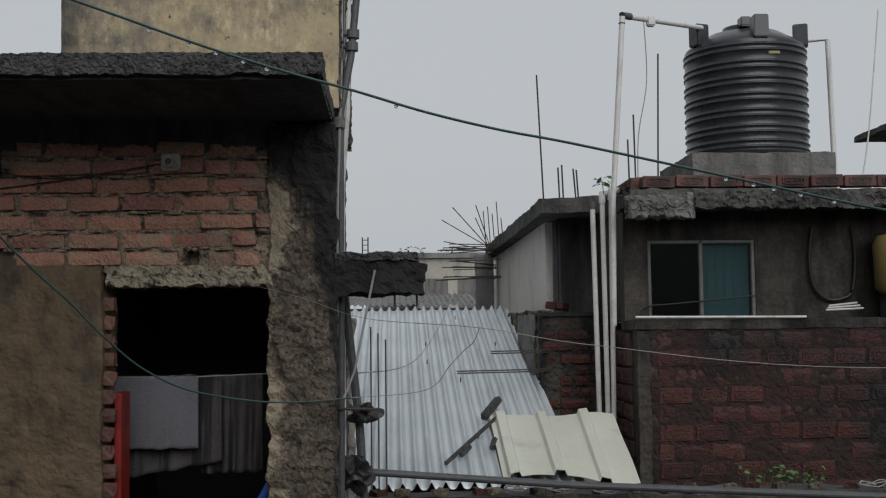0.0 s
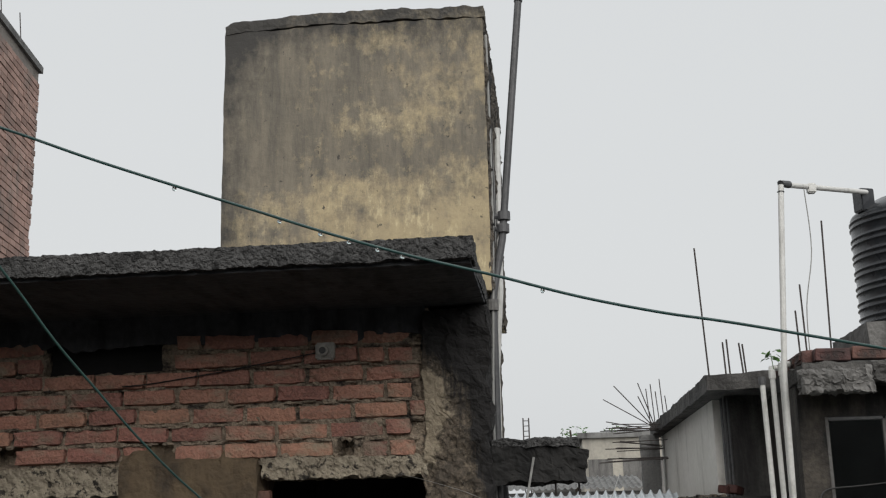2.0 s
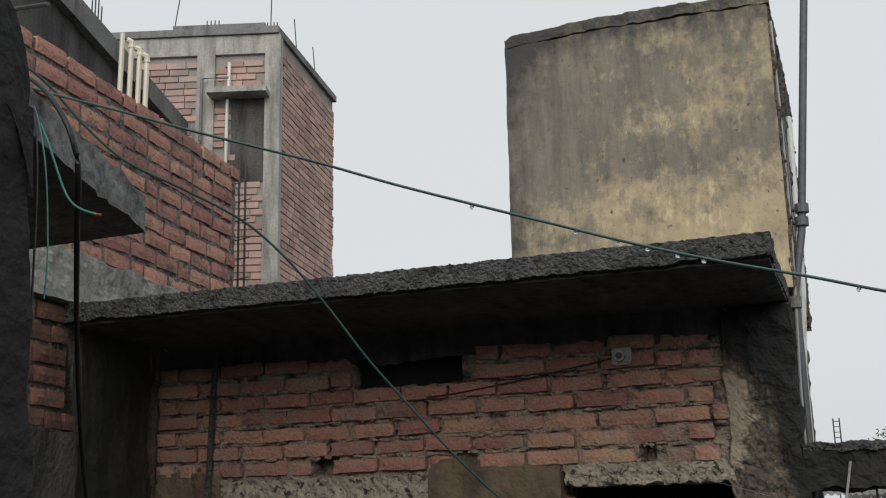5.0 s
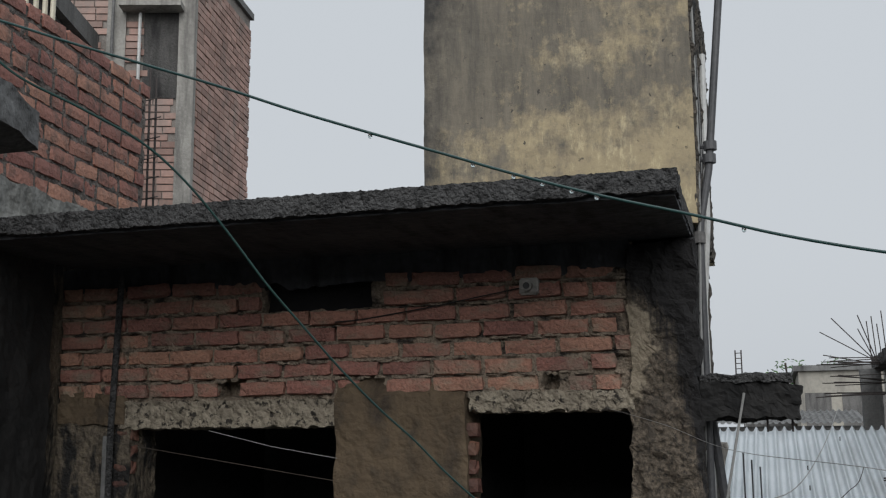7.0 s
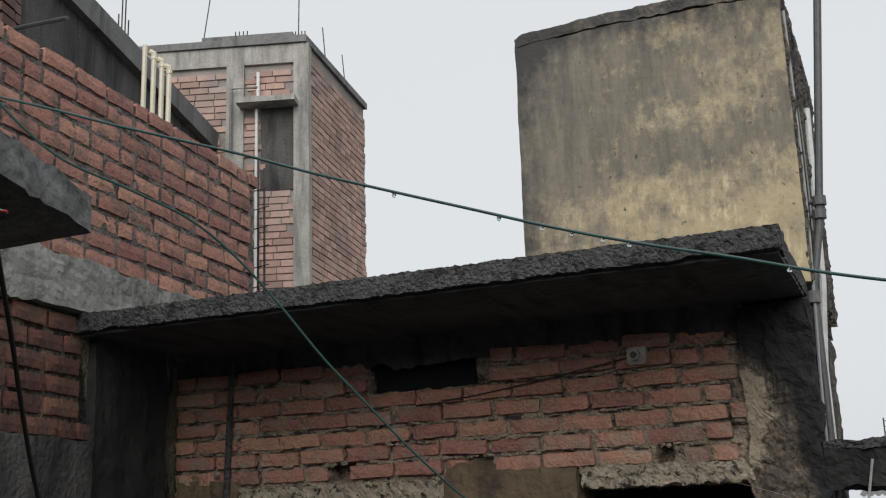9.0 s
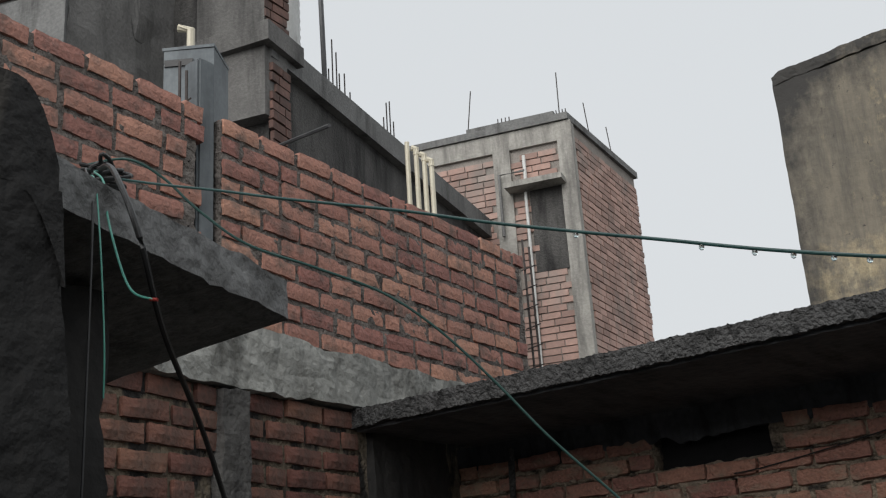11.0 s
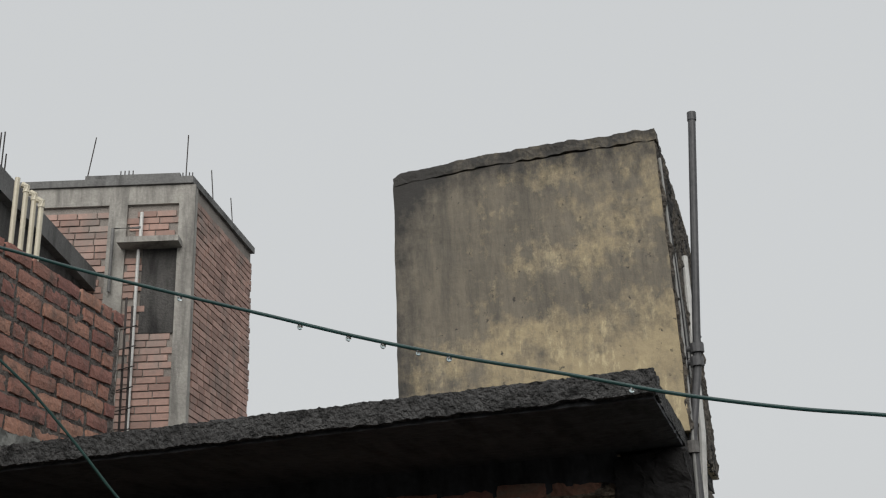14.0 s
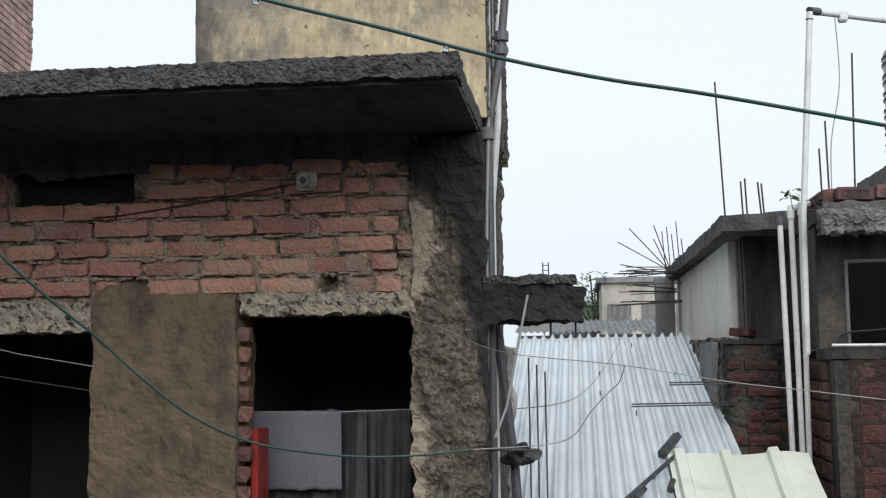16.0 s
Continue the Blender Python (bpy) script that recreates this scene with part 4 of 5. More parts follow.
# Solid near-black panel in place of an unlit opening.
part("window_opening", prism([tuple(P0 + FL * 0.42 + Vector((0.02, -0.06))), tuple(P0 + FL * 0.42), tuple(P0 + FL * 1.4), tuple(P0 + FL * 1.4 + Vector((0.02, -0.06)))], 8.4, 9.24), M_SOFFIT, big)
PB = P1 + Vector((0.85, 0.25))
skin_part(brick_skin((PB.x, PB.y, 9.8), (-0.1, 0.99), (0.99, 0.1), 0.3, 9.8, 10.6, 0.086, 0.2, seed=2, depth=0.015), M_BRICK_RAIN, big)
skin_part(brick_skin((A0.x + 0.0, A0.y - 0.02, 7), (-0.25, 0.97), (0.97, 0.25), 0.28, 7, 9.5, 0.086, 0.2, seed=4, depth=0.02), M_BRICK_RAIN, big)
part("ledge", prism([tuple(P1 + Vector((0.95, 0.2))), tuple(P1 + Vector((0.8, 0.75))), tuple(P1 + Vector((0.0, 0.5))), tuple(P1 + Vector((0.05, -0.02)))], 9.62, 9.8), M_CONC_MID, big)
part("brick_pier", prism([tuple(P1 + Vector((-0.26, -0.08))), tuple(P1 + Vector((0.22, 0.06))), tuple(P1 + Vector((0.2, 0.3))), tuple(P1 + Vector((-0.5, 0.1)))], 9.0, 10.8), M_CONC_DARK, big)
for k, (dx, h) in enumerate(((0.0, 0.3), (0.06, 0.22), (0.12, 0.5), (0.16, 0.35), (0.22, 0.25), (0.27, 0.18))):
    bar("reinforcing_bar", (P1.x + dx, P1.y + 0.1, 10.4), (P1.x + dx, P1.y + 0.1, 10.75 + h), 0.007)
for k, (t, h) in enumerate(((0.22, 0.25), (0.235, 0.6), (0.25, 0.5), (0.26, 0.3), (0.28, 0.35), (0.3, 0.2), (0.44, 0.25), (0.455, 0.45), (0.47, 0.5), (0.485, 0.3))):
    p = A0.lerp(A1, t)
    bar("reinforcing_bar", (p.x - 0.12, p.y, 9.75), (p.x - 0.12, p.y, 9.78 + h), 0.007)
wt = thing("white_ribbed_tank", "white ribbed plastic tank behind a brick parapet", "water tank", at=(-6.9, 6.4, 9.78))
prof = []
for k in range(16):
    prof += [(0.42, 0.09 * k), (0.435, 0.09 * k + 0.045)]
part("body", lathe(prof + [(0.3, 1.55)], (-7.05, 6.45, 9.78), 32), M_PVC, wt, smooth=True)
part("outlet_pipe", sweep([(-6.7, 6.6, 11.05), (-6.34, 6.62, 10.88), (-6.33, 6.64, 9.75)], 0.024), M_DARK_PIPE, wt, "dark bent pipe")
duct = thing("steel_duct", "pale galvanised steel duct behind the wall gap", "duct", at=(-4.3, 3.6, 6))
part("body", prism([(-4.5, 3.46), (-4.27, 3.62), (-4.42, 3.85), (-4.66, 3.69)], 6.0, 8.12), M_DUCT, duct)
part("cap", prism([(-4.505, 3.452), (-4.263, 3.616), (-4.42, 3.856), (-4.668, 3.692)], 8.122, 8.14), M_DUCT, duct)
part("slot", prism([(-4.49, 3.455), (-4.36, 3.545), (-4.37, 3.56), (-4.5, 3.47)], 8.02, 8.06), M_BLACK_CABLE, duct, "dark slot under the cap")
part("vent_pipe", sweep([(-4.47, 3.62, 8.1), (-4.47, 3.62, 8.31), (-4.53, 3.58, 8.33)], 0.024), M_CREAM_PIPE, duct, "cream bent vent pipe")
gp = thing("gap_pipe", "pale grey pipe standing in the wall gap", "pipe", at=(-3.38, 2.79, 6))
part("body", box(-3.42, -3.32, 2.74, 2.83, 6.2, 7.35, None, 0.01), M_DUCT, gp)
part("rail", sweep([(-3.36, 2.70, 6.2), (-3.36, 2.70, 7.08)], 0.01), M_DARK_PIPE, gp)
for name, x, y, z0, z1, ties in (("bar_cage", -3.66, 5.6, 6.1, 7.3, 8), ("bar_cage", -3.36, 2.68, 6.15, 7.32, 7)):
    cage = thing(name, "upright rusty bars with wire ties at the wall end", "bar", "bar cages", at=(x, y, z0))
    for dx, dz in ((0.0, 0.0), (0.045, -0.06)):
        part("upright", sweep([(x + dx, y, z0), (x + dx - 0.01, y, z1 + dz)], 0.007, 6), M_STEEL, cage)
    for k in range(ties):
        z = z0 + 0.12 + k * (z1 - z0 - 0.2) / ties
        part("tie", sweep([(x - 0.03, y - 0.012, z), (x + 0.08, y - 0.012, z + 0.012)], 0.004, 5), M_STEEL, cage)
bar("dark_rod", (-6.1, 5.75, 8.77), (-4.92, 5.2, 8.39), 0.015, M_DARK_PIPE, "dark pipe jutting from the wall", "", "pipe")
first = None
for k, (x, z) in enumerate(((-5.29, 8.79), (-5.2, 8.70), (-5.12, 8.62), (-5.05, 8.55))):
    v = thing("vent_pipe", "cream plastic pipe with angled cap on the roof", "pipe", "roof pipes", at=(x, 6.49, 6))
    part("body", sweep([(x, 6.49, 5.9), (x, 6.49, z)], 0.02), M_CREAM_PIPE, v)
    if k:
        part("elbow", sweep([(x, 6.49, z - 0.05), (x, 6.49, z), (x - 0.03, 6.475, z + 0.015)], 0.026), M_CREAM_PIPE, v)
part("roof_deck", prism([(-9, 5.42), (-3.76, 5.42), (-4.3, 8.5), (-6.3, 8.5)], 5.85, 5.95), M_CONCRETE, neighbour)

# ---- house with the tank: openings, trim, pipes ----
w1 = thing("window_1", "sliding window, one pane dark and one with a teal curtain", "window", kind="structure", at=(2.07, 7.45, 4.97))
for a in ((1.69, 1.715, 4.97, 5.53), (2.06, 2.085, 4.97, 5.53), (2.435, 2.46, 4.97, 5.53)):
    part("window_frame", box(a[0], a[1], 7.41, 7.46, a[2], a[3], None, 0.004), M_CONC_MID, w1)
part("window_frame", box(1.715, 2.435, 7.41, 7.46, 4.97, 4.995, None, 0.004), M_CONC_DARK, w1)
part("window_frame", box(1.715, 2.435, 7.41, 7.46, 5.505, 5.53, None, 0.004), M_DARK_PIPE, w1)
for x0, x1 in ((1.717, 2.058), (2.087, 2.433)):
    ob = part("pane", box(x0, x1, 7.43, 7.436, 4.997, 5.503), M_GLASS, w1)
    ob.visible_shadow = False
bm = bmesh.new()
for i in range(24):
    add_box(bm, 2.09 + i * 0.0143, 2.104 + i * 0.0143, 7.47 + 0.003 * math.sin(i * 1.4), 7.477 + 0.003 * math.sin(i * 1.4), 4.99, 5.51)
tagged(part("curtain", bm, M_TEAL), "teal curtain behind the window pane", "curtain")
tagged(part("sill_pipe", sweep([(1.5, 6.96, 4.985), (2.65, 6.96, 4.975)], 0.008), M_PVC), "thin white pipe along the window ledge", "pipe")
tagged(part("sill_cable", sweep([(1.6, 7.35, 5.0), (1.66, 7.36, 5.06), (1.9, 7.38, 5.08), (2.45, 7.38, 5.13)], 0.006, 6, 6), M_BLACK_CABLE), "black cable across the window", "cable")
drum = thing("mustard_drum", "mustard yellow plastic drum on the ledge", "drum", at=(3.5, 7.25, 4.965))
part("body", lathe([(0.2, 0.15), (0.24, 0.2), (0.25, 0.5), (0.22, 0.56), (0.1, 0.58)], (3.47, 7.15, 4.97), 32), M_YELLOW, drum, smooth=True)
part("stand", box(3.3, 3.65, 7.0, 7.3, 4.965, 5.12, None, 0.01), M_DARK_PIPE, drum)
part("strap", sweep([(3.23, 7.0, 5.3), (3.35, 6.92, 5.36), (3.55, 6.9, 5.4)], 0.006, 6, 5), M_BLACK_CABLE, drum)
hose = [(2.87, 7.37, 5.62), (2.84, 7.37, 5.4), (2.86, 7.37, 5.2), (2.95, 7.37, 5.1), (3.06, 7.37, 5.1), (3.14, 7.37, 5.16), (3.17, 7.37, 5.4), (3.15, 7.37, 5.62)]
tagged(part("hose", sweep(hose, 0.012, 8, 6), M_BLACK_CABLE), "thick black hose hanging in a loop on the wall", "hose")
for k in range(3):
    bar("ledge_tube", (2.84 + 0.03 * k, 7.1 + 0.05 * k, 5.02 + 0.015 * k), (3.12, 7.15 + 0.05 * k, 5.03 + 0.02 * k), 0.007, M_PVC, "pale plastic tube lying on the ledge", "ledge tubes", "tube")
for k, (x, z1, x2) in enumerate(((1.315, 5.80, 1.335), (1.385, 5.84, 1.395), (1.45, 5.86, 1.435))):
    v = thing("down_pipe", "white plastic downpipe beside the brick corner", "pipe", "white downpipes", at=(x, 7.45, 4.25))
    part("body", sweep([(x2, 7.45, 4.22), (x, 7.45, z1)], 0.018, 12), M_PVC, v)
    part("collar", sweep([(x, 7.45, z1 - 0.04), (x, 7.45, z1 + 0.015)], 0.024, 12), M_PVC if k else M_DARK_PIPE, v)
    if k:
        part("bend", sweep([(x, 7.45, z1), (x, 7.47, z1 + 0.03), (x + 0.07, 7.5, z1 + 0.04)], 0.021, 10), M_PVC, v)
v = thing("tank_feed_pipe", "tall white bent pipe feeding the tank", "pipe", at=(1.43, 7.3, 4.93))
part("riser", sweep([(1.42, 7.3, 4.93), (1.435, 7.3, 5.8), (1.53, 7.3, 7.11)], 0.02, 12), M_PVC, v)
part("elbow", sweep([(1.525, 7.3, 7.06), (1.53, 7.3, 7.12), (1.6, 7.37, 7.13)], 0.026, 10), M_DARK_PIPE, v)
part("cross_pipe", sweep([(1.53, 7.3, 7.115), (2.42, 8.45, 7.34)], 0.02, 12), M_PVC, v)
part("valve", box(1.78, 1.84, 7.6, 7.66, 7.13, 7.2, None, 0.008), M_PVC, v)
part("drop_cord", sweep([(1.74, 7.55, 7.14), (1.75, 7.55, 6.7), (1.68, 7.55, 6.3), (1.67, 7.55, 5.9)], 0.004, 6, 6), M_GREY_WIRE, v)
v = thing("tank_outlet_pipe", "grey outlet pipe beside the tank", "pipe", at=(3.55, 8.65, 6.31))
part("riser", sweep([(3.3, 8.65, 7.28), (3.52, 8.6, 7.28), (3.54, 8.6, 6.2), (3.54, 8.6, 5.84)], 0.022, 12), M_PVC, v)
tagged(part("antenna_wire", sweep([(3.55, 8.2, 5.84), (3.66, 8.2, 6.4), (3.78, 8.2, 7.42)], 0.006, 6, 4), M_PVC), "thin pale upright wire on the roof", "wire")
for x, y, z0, x1, z1 in ((1.99, 8.3, 5.84, 2.02, 7.09), (1.82, 8.3, 5.84, 1.81, 6.6), (1.77, 8.3, 5.84, 1.76, 6.4), (1.09, 8.35, 5.9, 1.05, 6.93), (1.21, 8.3, 5.9, 1.2, 6.18), (1.24, 8.3, 5.9, 1.23, 6.2), (1.34, 8.3, 5.9, 1.32, 6.17), (1.36, 8.3, 5.9, 1.345, 6.16)):
    bar("reinforcing_bar", (x, y, z0), (x1, y, z1), 0.007)
tagged(part("far_eave", rough_box(4.05, 5.2, 8.6, 9.4, 6.55, 6.6, 0.05, 0.01, 8), M_CONC_DARK, right), "")
part("post", box(4.7, 4.8, 8.9, 9.0, 5.84, 6.56), M_CONC_DARK, right)

# ---- middle house: bars, light wall, brick rubble ----
part("pale_wall", box(1.16, 1.34, 8.82, 13.4, 4.3, 5.795), M_PALE_WALL, mid, "pale plastered wall")
part("pillar", rough_box(0.89, 1.1, 13.0, 13.2, 4.3, 5.8, 0.05, 0.01, 8), M_CONCRETE, mid)
for x in (1.19, 1.215, 1.24):
    part("wall_pipe", sweep([(x, 8.56, 4.6), (x, 8.56, 5.78)], 0.01), M_DARK_PIPE, mid)
r2 = random.Random(11)
for k in range(22):
    z = r2.choice((5.83, 5.8, 5.66, 5.63, 5.5)) + r2.uniform(-0.02, 0.02)
    bar("reinforcing_bar", (1.1, 12.4 + r2.uniform(-0.4, 0.8), z), (0.62 - r2.uniform(0.0, 0.45) * r2.random(), 12.3 + r2.uniform(-0.3, 0.3), z + r2.uniform(-0.035, 0.035)), 0.006)
for k in range(5):
    x = 0.42 + 0.13 * k
    bar("reinforcing_bar", (1.05, 12.3 + 0.1 * k, 5.8), (x + r2.uniform(-0.1, 0.1), 12.4, 6.0 + r2.uniform(-0.1, 0.35)), 0.006)
for k in range(5):
    bar("reinforcing_bar", (0.95 + 0.05 * k, 12.2, 5.82), (0.92 + 0.05 * k, 12.2, 6.15 + r2.uniform(0, 0.2)), 0.006)
for k in range(4):
    z = 4.6 + (k // 2) * 0.14 + 0.015 * (k % 2)
    bar("reinforcing_bar", (1.05, 7.88, z), (0.35 + 0.25 * (k // 2), 7.7, z), 0.0055)
part("coping_plank", box(0.98, 1.5, 7.88, 8.05, 5.005, 5.035), M_SOFFIT, mid)
part("plaster_patch", rough_box(0.96, 1.0, 8.3, 9.2, 4.5, 5.02, 0.04, 0.012, 9), M_CONCRETE, mid)
for k in range(3):
    b = box(-0.08, 0.08, -0.04, 0.04, -0.028, 0.028, pose(0.98 + r2.uniform(-0.04, 0.35), 8.05 + r2.uniform(0, 1.8) if k % 2 else 7.95, 5.07 + r2.uniform(-0.01, 0.02), r2.uniform(-12, 12), r2.uniform(-12, 12), r2.uniform(0, 90)), 0.006)
    tagged(part("loose_brick", b, M_BRICK_WET), "loose dark red brick on the yard wall", "brick", "loose bricks")

# cream sheet lying on the tin roof
bm = bmesh.new()
n = 60
rows = []
for j in range(9):
    t = j / 8
    row = []
    for i in range(n + 1):
        u = i / n
        x = (0.536 + (1.38 - 0.536) * u) * t + (0.518 + (1.31 - 0.518) * u) * (1 - t)
        y = 6.05 + 1.13 * t
        rib = 0.03 * max(0.0, min(1.0, 3.2 - abs(((u * 3.0 + 0.25) % 1.0) - 0.5) * 22))
        z = 4.02 + 0.25 * (y - 6.1) + 0.045 + rib + 0.02 * noise.noise(Vector((u * 3, t * 2, 5))) + 0.03 * (1 - t) * math.sin(u * 5)
        row.append(bm.verts.new((x, y, z)))
    rows.append(row)
for a, b in zip(rows, rows[1:]):
    for i in range(n):
        bm.faces.new((a[i], a[i + 1], b[i + 1], b[i]))
sheet = part("cream_sheet", bm, M_SHEET, None)
sheet.modifiers.new("thick", "SOLIDIFY").thickness = 0.004
tagged(sheet, "cream painted ribbed metal sheet lying on the tin roof", "metal sheet")
for a, b, w in (((0.2, 6.35, 4.12), (0.62, 7.2, 4.35), 0.014), ((0.5, 7.15, 4.33), (0.62, 7.45, 4.42), 0.032), ((0.3, 6.5, 4.15), (0.36, 6.6, 4.19), 0.018), ((0.5, 6.6, 4.18), (0.53, 6.72, 4.22), 0.02)):
    tagged(part("debris", sweep([a, b], w, 5), M_SLAB), "dark wet scrap lying on the tin roof", "scrap", "roof scraps")
for k in range(8):
    x, t = r2.uniform(-0.3, 0.9), r2.uniform(0.1, 0.9)
    y = 6.1 + 4.4 * t
    tagged(part("roof_bolt", sweep([(x, y, 4.02 + 1.1 * t), (x, y - 0.01, 4.055 + 1.1 * t)], 0.005, 6), M_STEEL), "small rusty bolt on the tin roof", "bolt", "roof bolts")

# ---- corner of the old house: poles, pipes, rag, beam bars ----
pole = thing("dark_pole", "tall dark steel pipe with couplings at the house corner", "pole", at=(-0.25, 4.76, 4))
part("pipe", sweep([(-0.352, 4.72, 3.4), (-0.345, 4.73, 5.93), (-0.295, 4.75, 6.2), (-0.175, 4.76, 7.4)], 0.0175, 12), M_DARK_PIPE, pole)
part("cap", sweep([(-0.176, 4.76, 7.39), (-0.173, 4.76, 7.43)], 0.021, 12), M_DARK_PIPE, pole)
for z in (6.25, 6.31):
    part("coupling", sweep([(-0.295 + (z - 6.2) * 0.1, 4.75, z - 0.02), (-0.295 + (z - 6.2) * 0.1, 4.75, z + 0.02)], 0.03, 12), M_DARK_PIPE, pole)
    part("bracket", sweep([(-0.36, 4.75, z), (-0.29, 4.75, z)], 0.012), M_DARK_PIPE, pole)
part("coupling", sweep([(-0.35, 4.72, 5.86), (-0.35, 4.72, 5.91)], 0.028, 12), M_CONC_MID, pole)
tagged(part("corner_pipe", sweep([(-0.348, 4.86, 3.4), (-0.348, 4.86, 5.6), (-0.325, 5.0, 6.0), (-0.325, 5.3, 6.93)], 0.017, 10), M_PVC), "white plastic pipe up the house corner", "pipe")
for k in range(5):
    y = 4.7 + 0.09 * k
    tagged(part("wall_cable", sweep([(-0.36 + 0.002 * k, y, 3.6), (-0.358, y + 0.03, 4.6), (-0.36, y, 5.4), (-0.335, y + 0.02, 6.3), (-0.337, y, 7.2 - 0.2 * k)], 0.007, 6, 5), M_BLACK_CABLE if k % 2 else M_GREY_WIRE), "thin cable fixed up the side wall", "cable", "wall cables")
tagged(part("leaning_rod", sweep([(-0.187, 4.53, 5.19), (-0.278, 4.53, 4.75), (-0.326, 4.53, 4.63)], 0.0055, 8), M_GREY_WIRE), "thin pale rod leaning at the corner", "rod")
tagged(part("leaning_pole", sweep([(-0.335, 4.8, 5.1), (-0.27, 4.85, 4.5), (-0.22, 4.85, 3.6)], 0.02, 8), M_DARK_PIPE), "dark leaning pole at the corner", "pole")
bar("side_bar", (-0.36, 4.7, 4.57), (-0.17, 4.7, 4.565), 0.006)
for k, (x, z, w) in enumerate(((-0.245, 4.545, 0.06), (-0.3, 4.26, 0.07))):
    bm = bmesh.new()
    bmesh.ops.create_icosphere(bm, subdivisions=5, radius=w, matrix=Matrix.Translation((x, 4.78, z)) @ Matrix.Diagonal((1.15, 0.6, 0.6 + 0.4 * k, 1)))
    for v_ in bm.verts:
        # sharp folds and loose corners of crumpled film
        fold = 1 - 2 * abs(noise.noise(v_.co * 17 + Vector((3 * k, 0, 0))))
        v_.co += (v_.co - Vector((x, 4.78, z))) * (0.75 * fold - 0.35) + noise.noise_vector(v_.co * 40) * 0.012
    tagged(part("black_rag", bm, M_BLACK_CABLE), "crumpled black plastic rag snagged on the pole", "rag", "rags")
for x, z in ((-0.223, 4.94), (-0.186, 4.907), (-0.148, 4.875)):
    bar("thin_rod", (x, 5.3, 4.06), (x, 5.3, z), 0.0045, M_DARK_PIPE, "thin dark rod standing beside the tin roof", "thin rods", "rod")
for x in (-0.1, 0.0):
    part("hanging_bar", sweep([(x, 4.62, 5.1), (x, 4.62, 5.03)], 0.005, 6), M_STEEL, stub)
part("crust", rough_box(-0.36, 0.0, 4.545, 4.69, 5.235, 5.265, 0.01, 0.012, 26, ragged=0.014), M_SLAB, stub, "grey crumbling top crust")

# ---- low parapet, rail pipe and weeds in front ----
tagged(part("parapet", rough_box(-0.3, 6, 5.2, 5.42, 0, 4.09, 0.06, 0.014, 8, ragged=0.012), M_CONC_DARK, None), "low rubble-topped parapet wall", "wall", kind="structure")
tagged(part("rail_pipe", sweep([(-0.42, 5.05, 4.255), (0.75, 5.05, 4.16), (2.6, 5.05, 4.06), (6, 5.05, 3.93)], 0.018, 12), M_DARK_PIPE), "grey steel pipe along the parapet", "pipe")
for k in range(26):
    x = -0.2 + 0.16 * k + r2.uniform(-0.05, 0.05)
    b = rough_box(-0.035, 0.035, -0.03, 0.03, -0.02, 0.015, 0.02, 0.012, 16, pose(x, 5.28, 4.105, 0, 0, r2.uniform(0, 90)), seed=k)
    tagged(part("rubble_lump", b, M_COLUMN if k % 3 else M_BRICK_WET), "lump of broken masonry on the parapet", "rubble", "parapet rubble")
weed = thing("weeds", "small green weeds sprouting from the parapet", "weed", at=(1.85, 5.28, 4.12))
bm = bmesh.new()
for k in range(60):
    c = Vector((1.65 + r2.uniform(0, 0.45), 5.24 + r2.uniform(-0.05, 0.08), 4.13 + r2.uniform(0, 0.07)))
    m = Matrix.Translation(c) @ Euler((r2.uniform(-0.8, 0.8), r2.uniform(-0.8, 0.8), r2.uniform(0, 6.3))).to_matrix().to_4x4()
    q = [bm.verts.new(m @ Vector(v_)) for v_ in ((0, -0.018, 0), (0.012, 0, 0.004), (0, 0.02, 0), (-0.012, 0, 0.004))]
    bm.faces.new(q)
part("leaves", bm, M_LEAF, weed)
bm = bmesh.new()
for k in range(10):
    x = 1.68 + 0.042 * k
    sweep([(x, 5.26, 4.1), (x + 0.01, 5.25, 4.17)], 0.002, 4, 0, bm)
part("stems", bm, M_LEAF, weed)
weed2 = thing("roof_weed", "small weed growing by the white pipes", "weed", at=(1.41, 7.45, 5.86))
bm = bmesh.new()
for k in range(14):
    m = Matrix.Translation((1.385 + r2.uniform(-0.06, 0.06), 7.44, 5.95 + r2.uniform(-0.03, 0.04))) @ Euler((r2.uniform(-1, 1), r2.uniform(-1, 1), r2.uniform(0, 6))).to_matrix().to_4x4()
    bm.faces.new([bm.verts.new(m @ Vector(v_)) for v_ in ((0, -0.03, 0), (0.013, 0, 0.004), (0, 0.03, 0), (-0.013, 0, 0.004))])
part("leaves", bm, M_LEAF, weed2)
part("stem", sweep([(1.4, 7.45, 5.85), (1.385, 7.44, 5.97)], 0.003, 5), M_LEAF, weed2)

for k, (x, z) in enumerate(((0.55, 4.13), (0.78, 4.12), (1.0, 4.11), (2.35, 4.12))):
    coil = [(x + 0.1 * math.cos(a * 0.7) + 0.02 * math.sin(a * 2.3), 5.2 + 0.05 * math.sin(a * 0.7), z + 0.012 * math.sin(a * 1.9)) for a in range(16)]
    tagged(part("wire_coil", sweep(coil, 0.003, 5, 3), M_GREY_WIRE), "loose coil of pale wire lying on the parapet", "wire", "wire coils")
tagged(part("broken_plaster", rough_box(-0.4, -0.335, 5.92, 6.02, 0, 4.98, 0.02, 0.014, 18, ragged=0.03), M_CONC_PALE), "pale broken plaster edge beside the tin roof", "wall", kind="structure")

# ---- far town ----


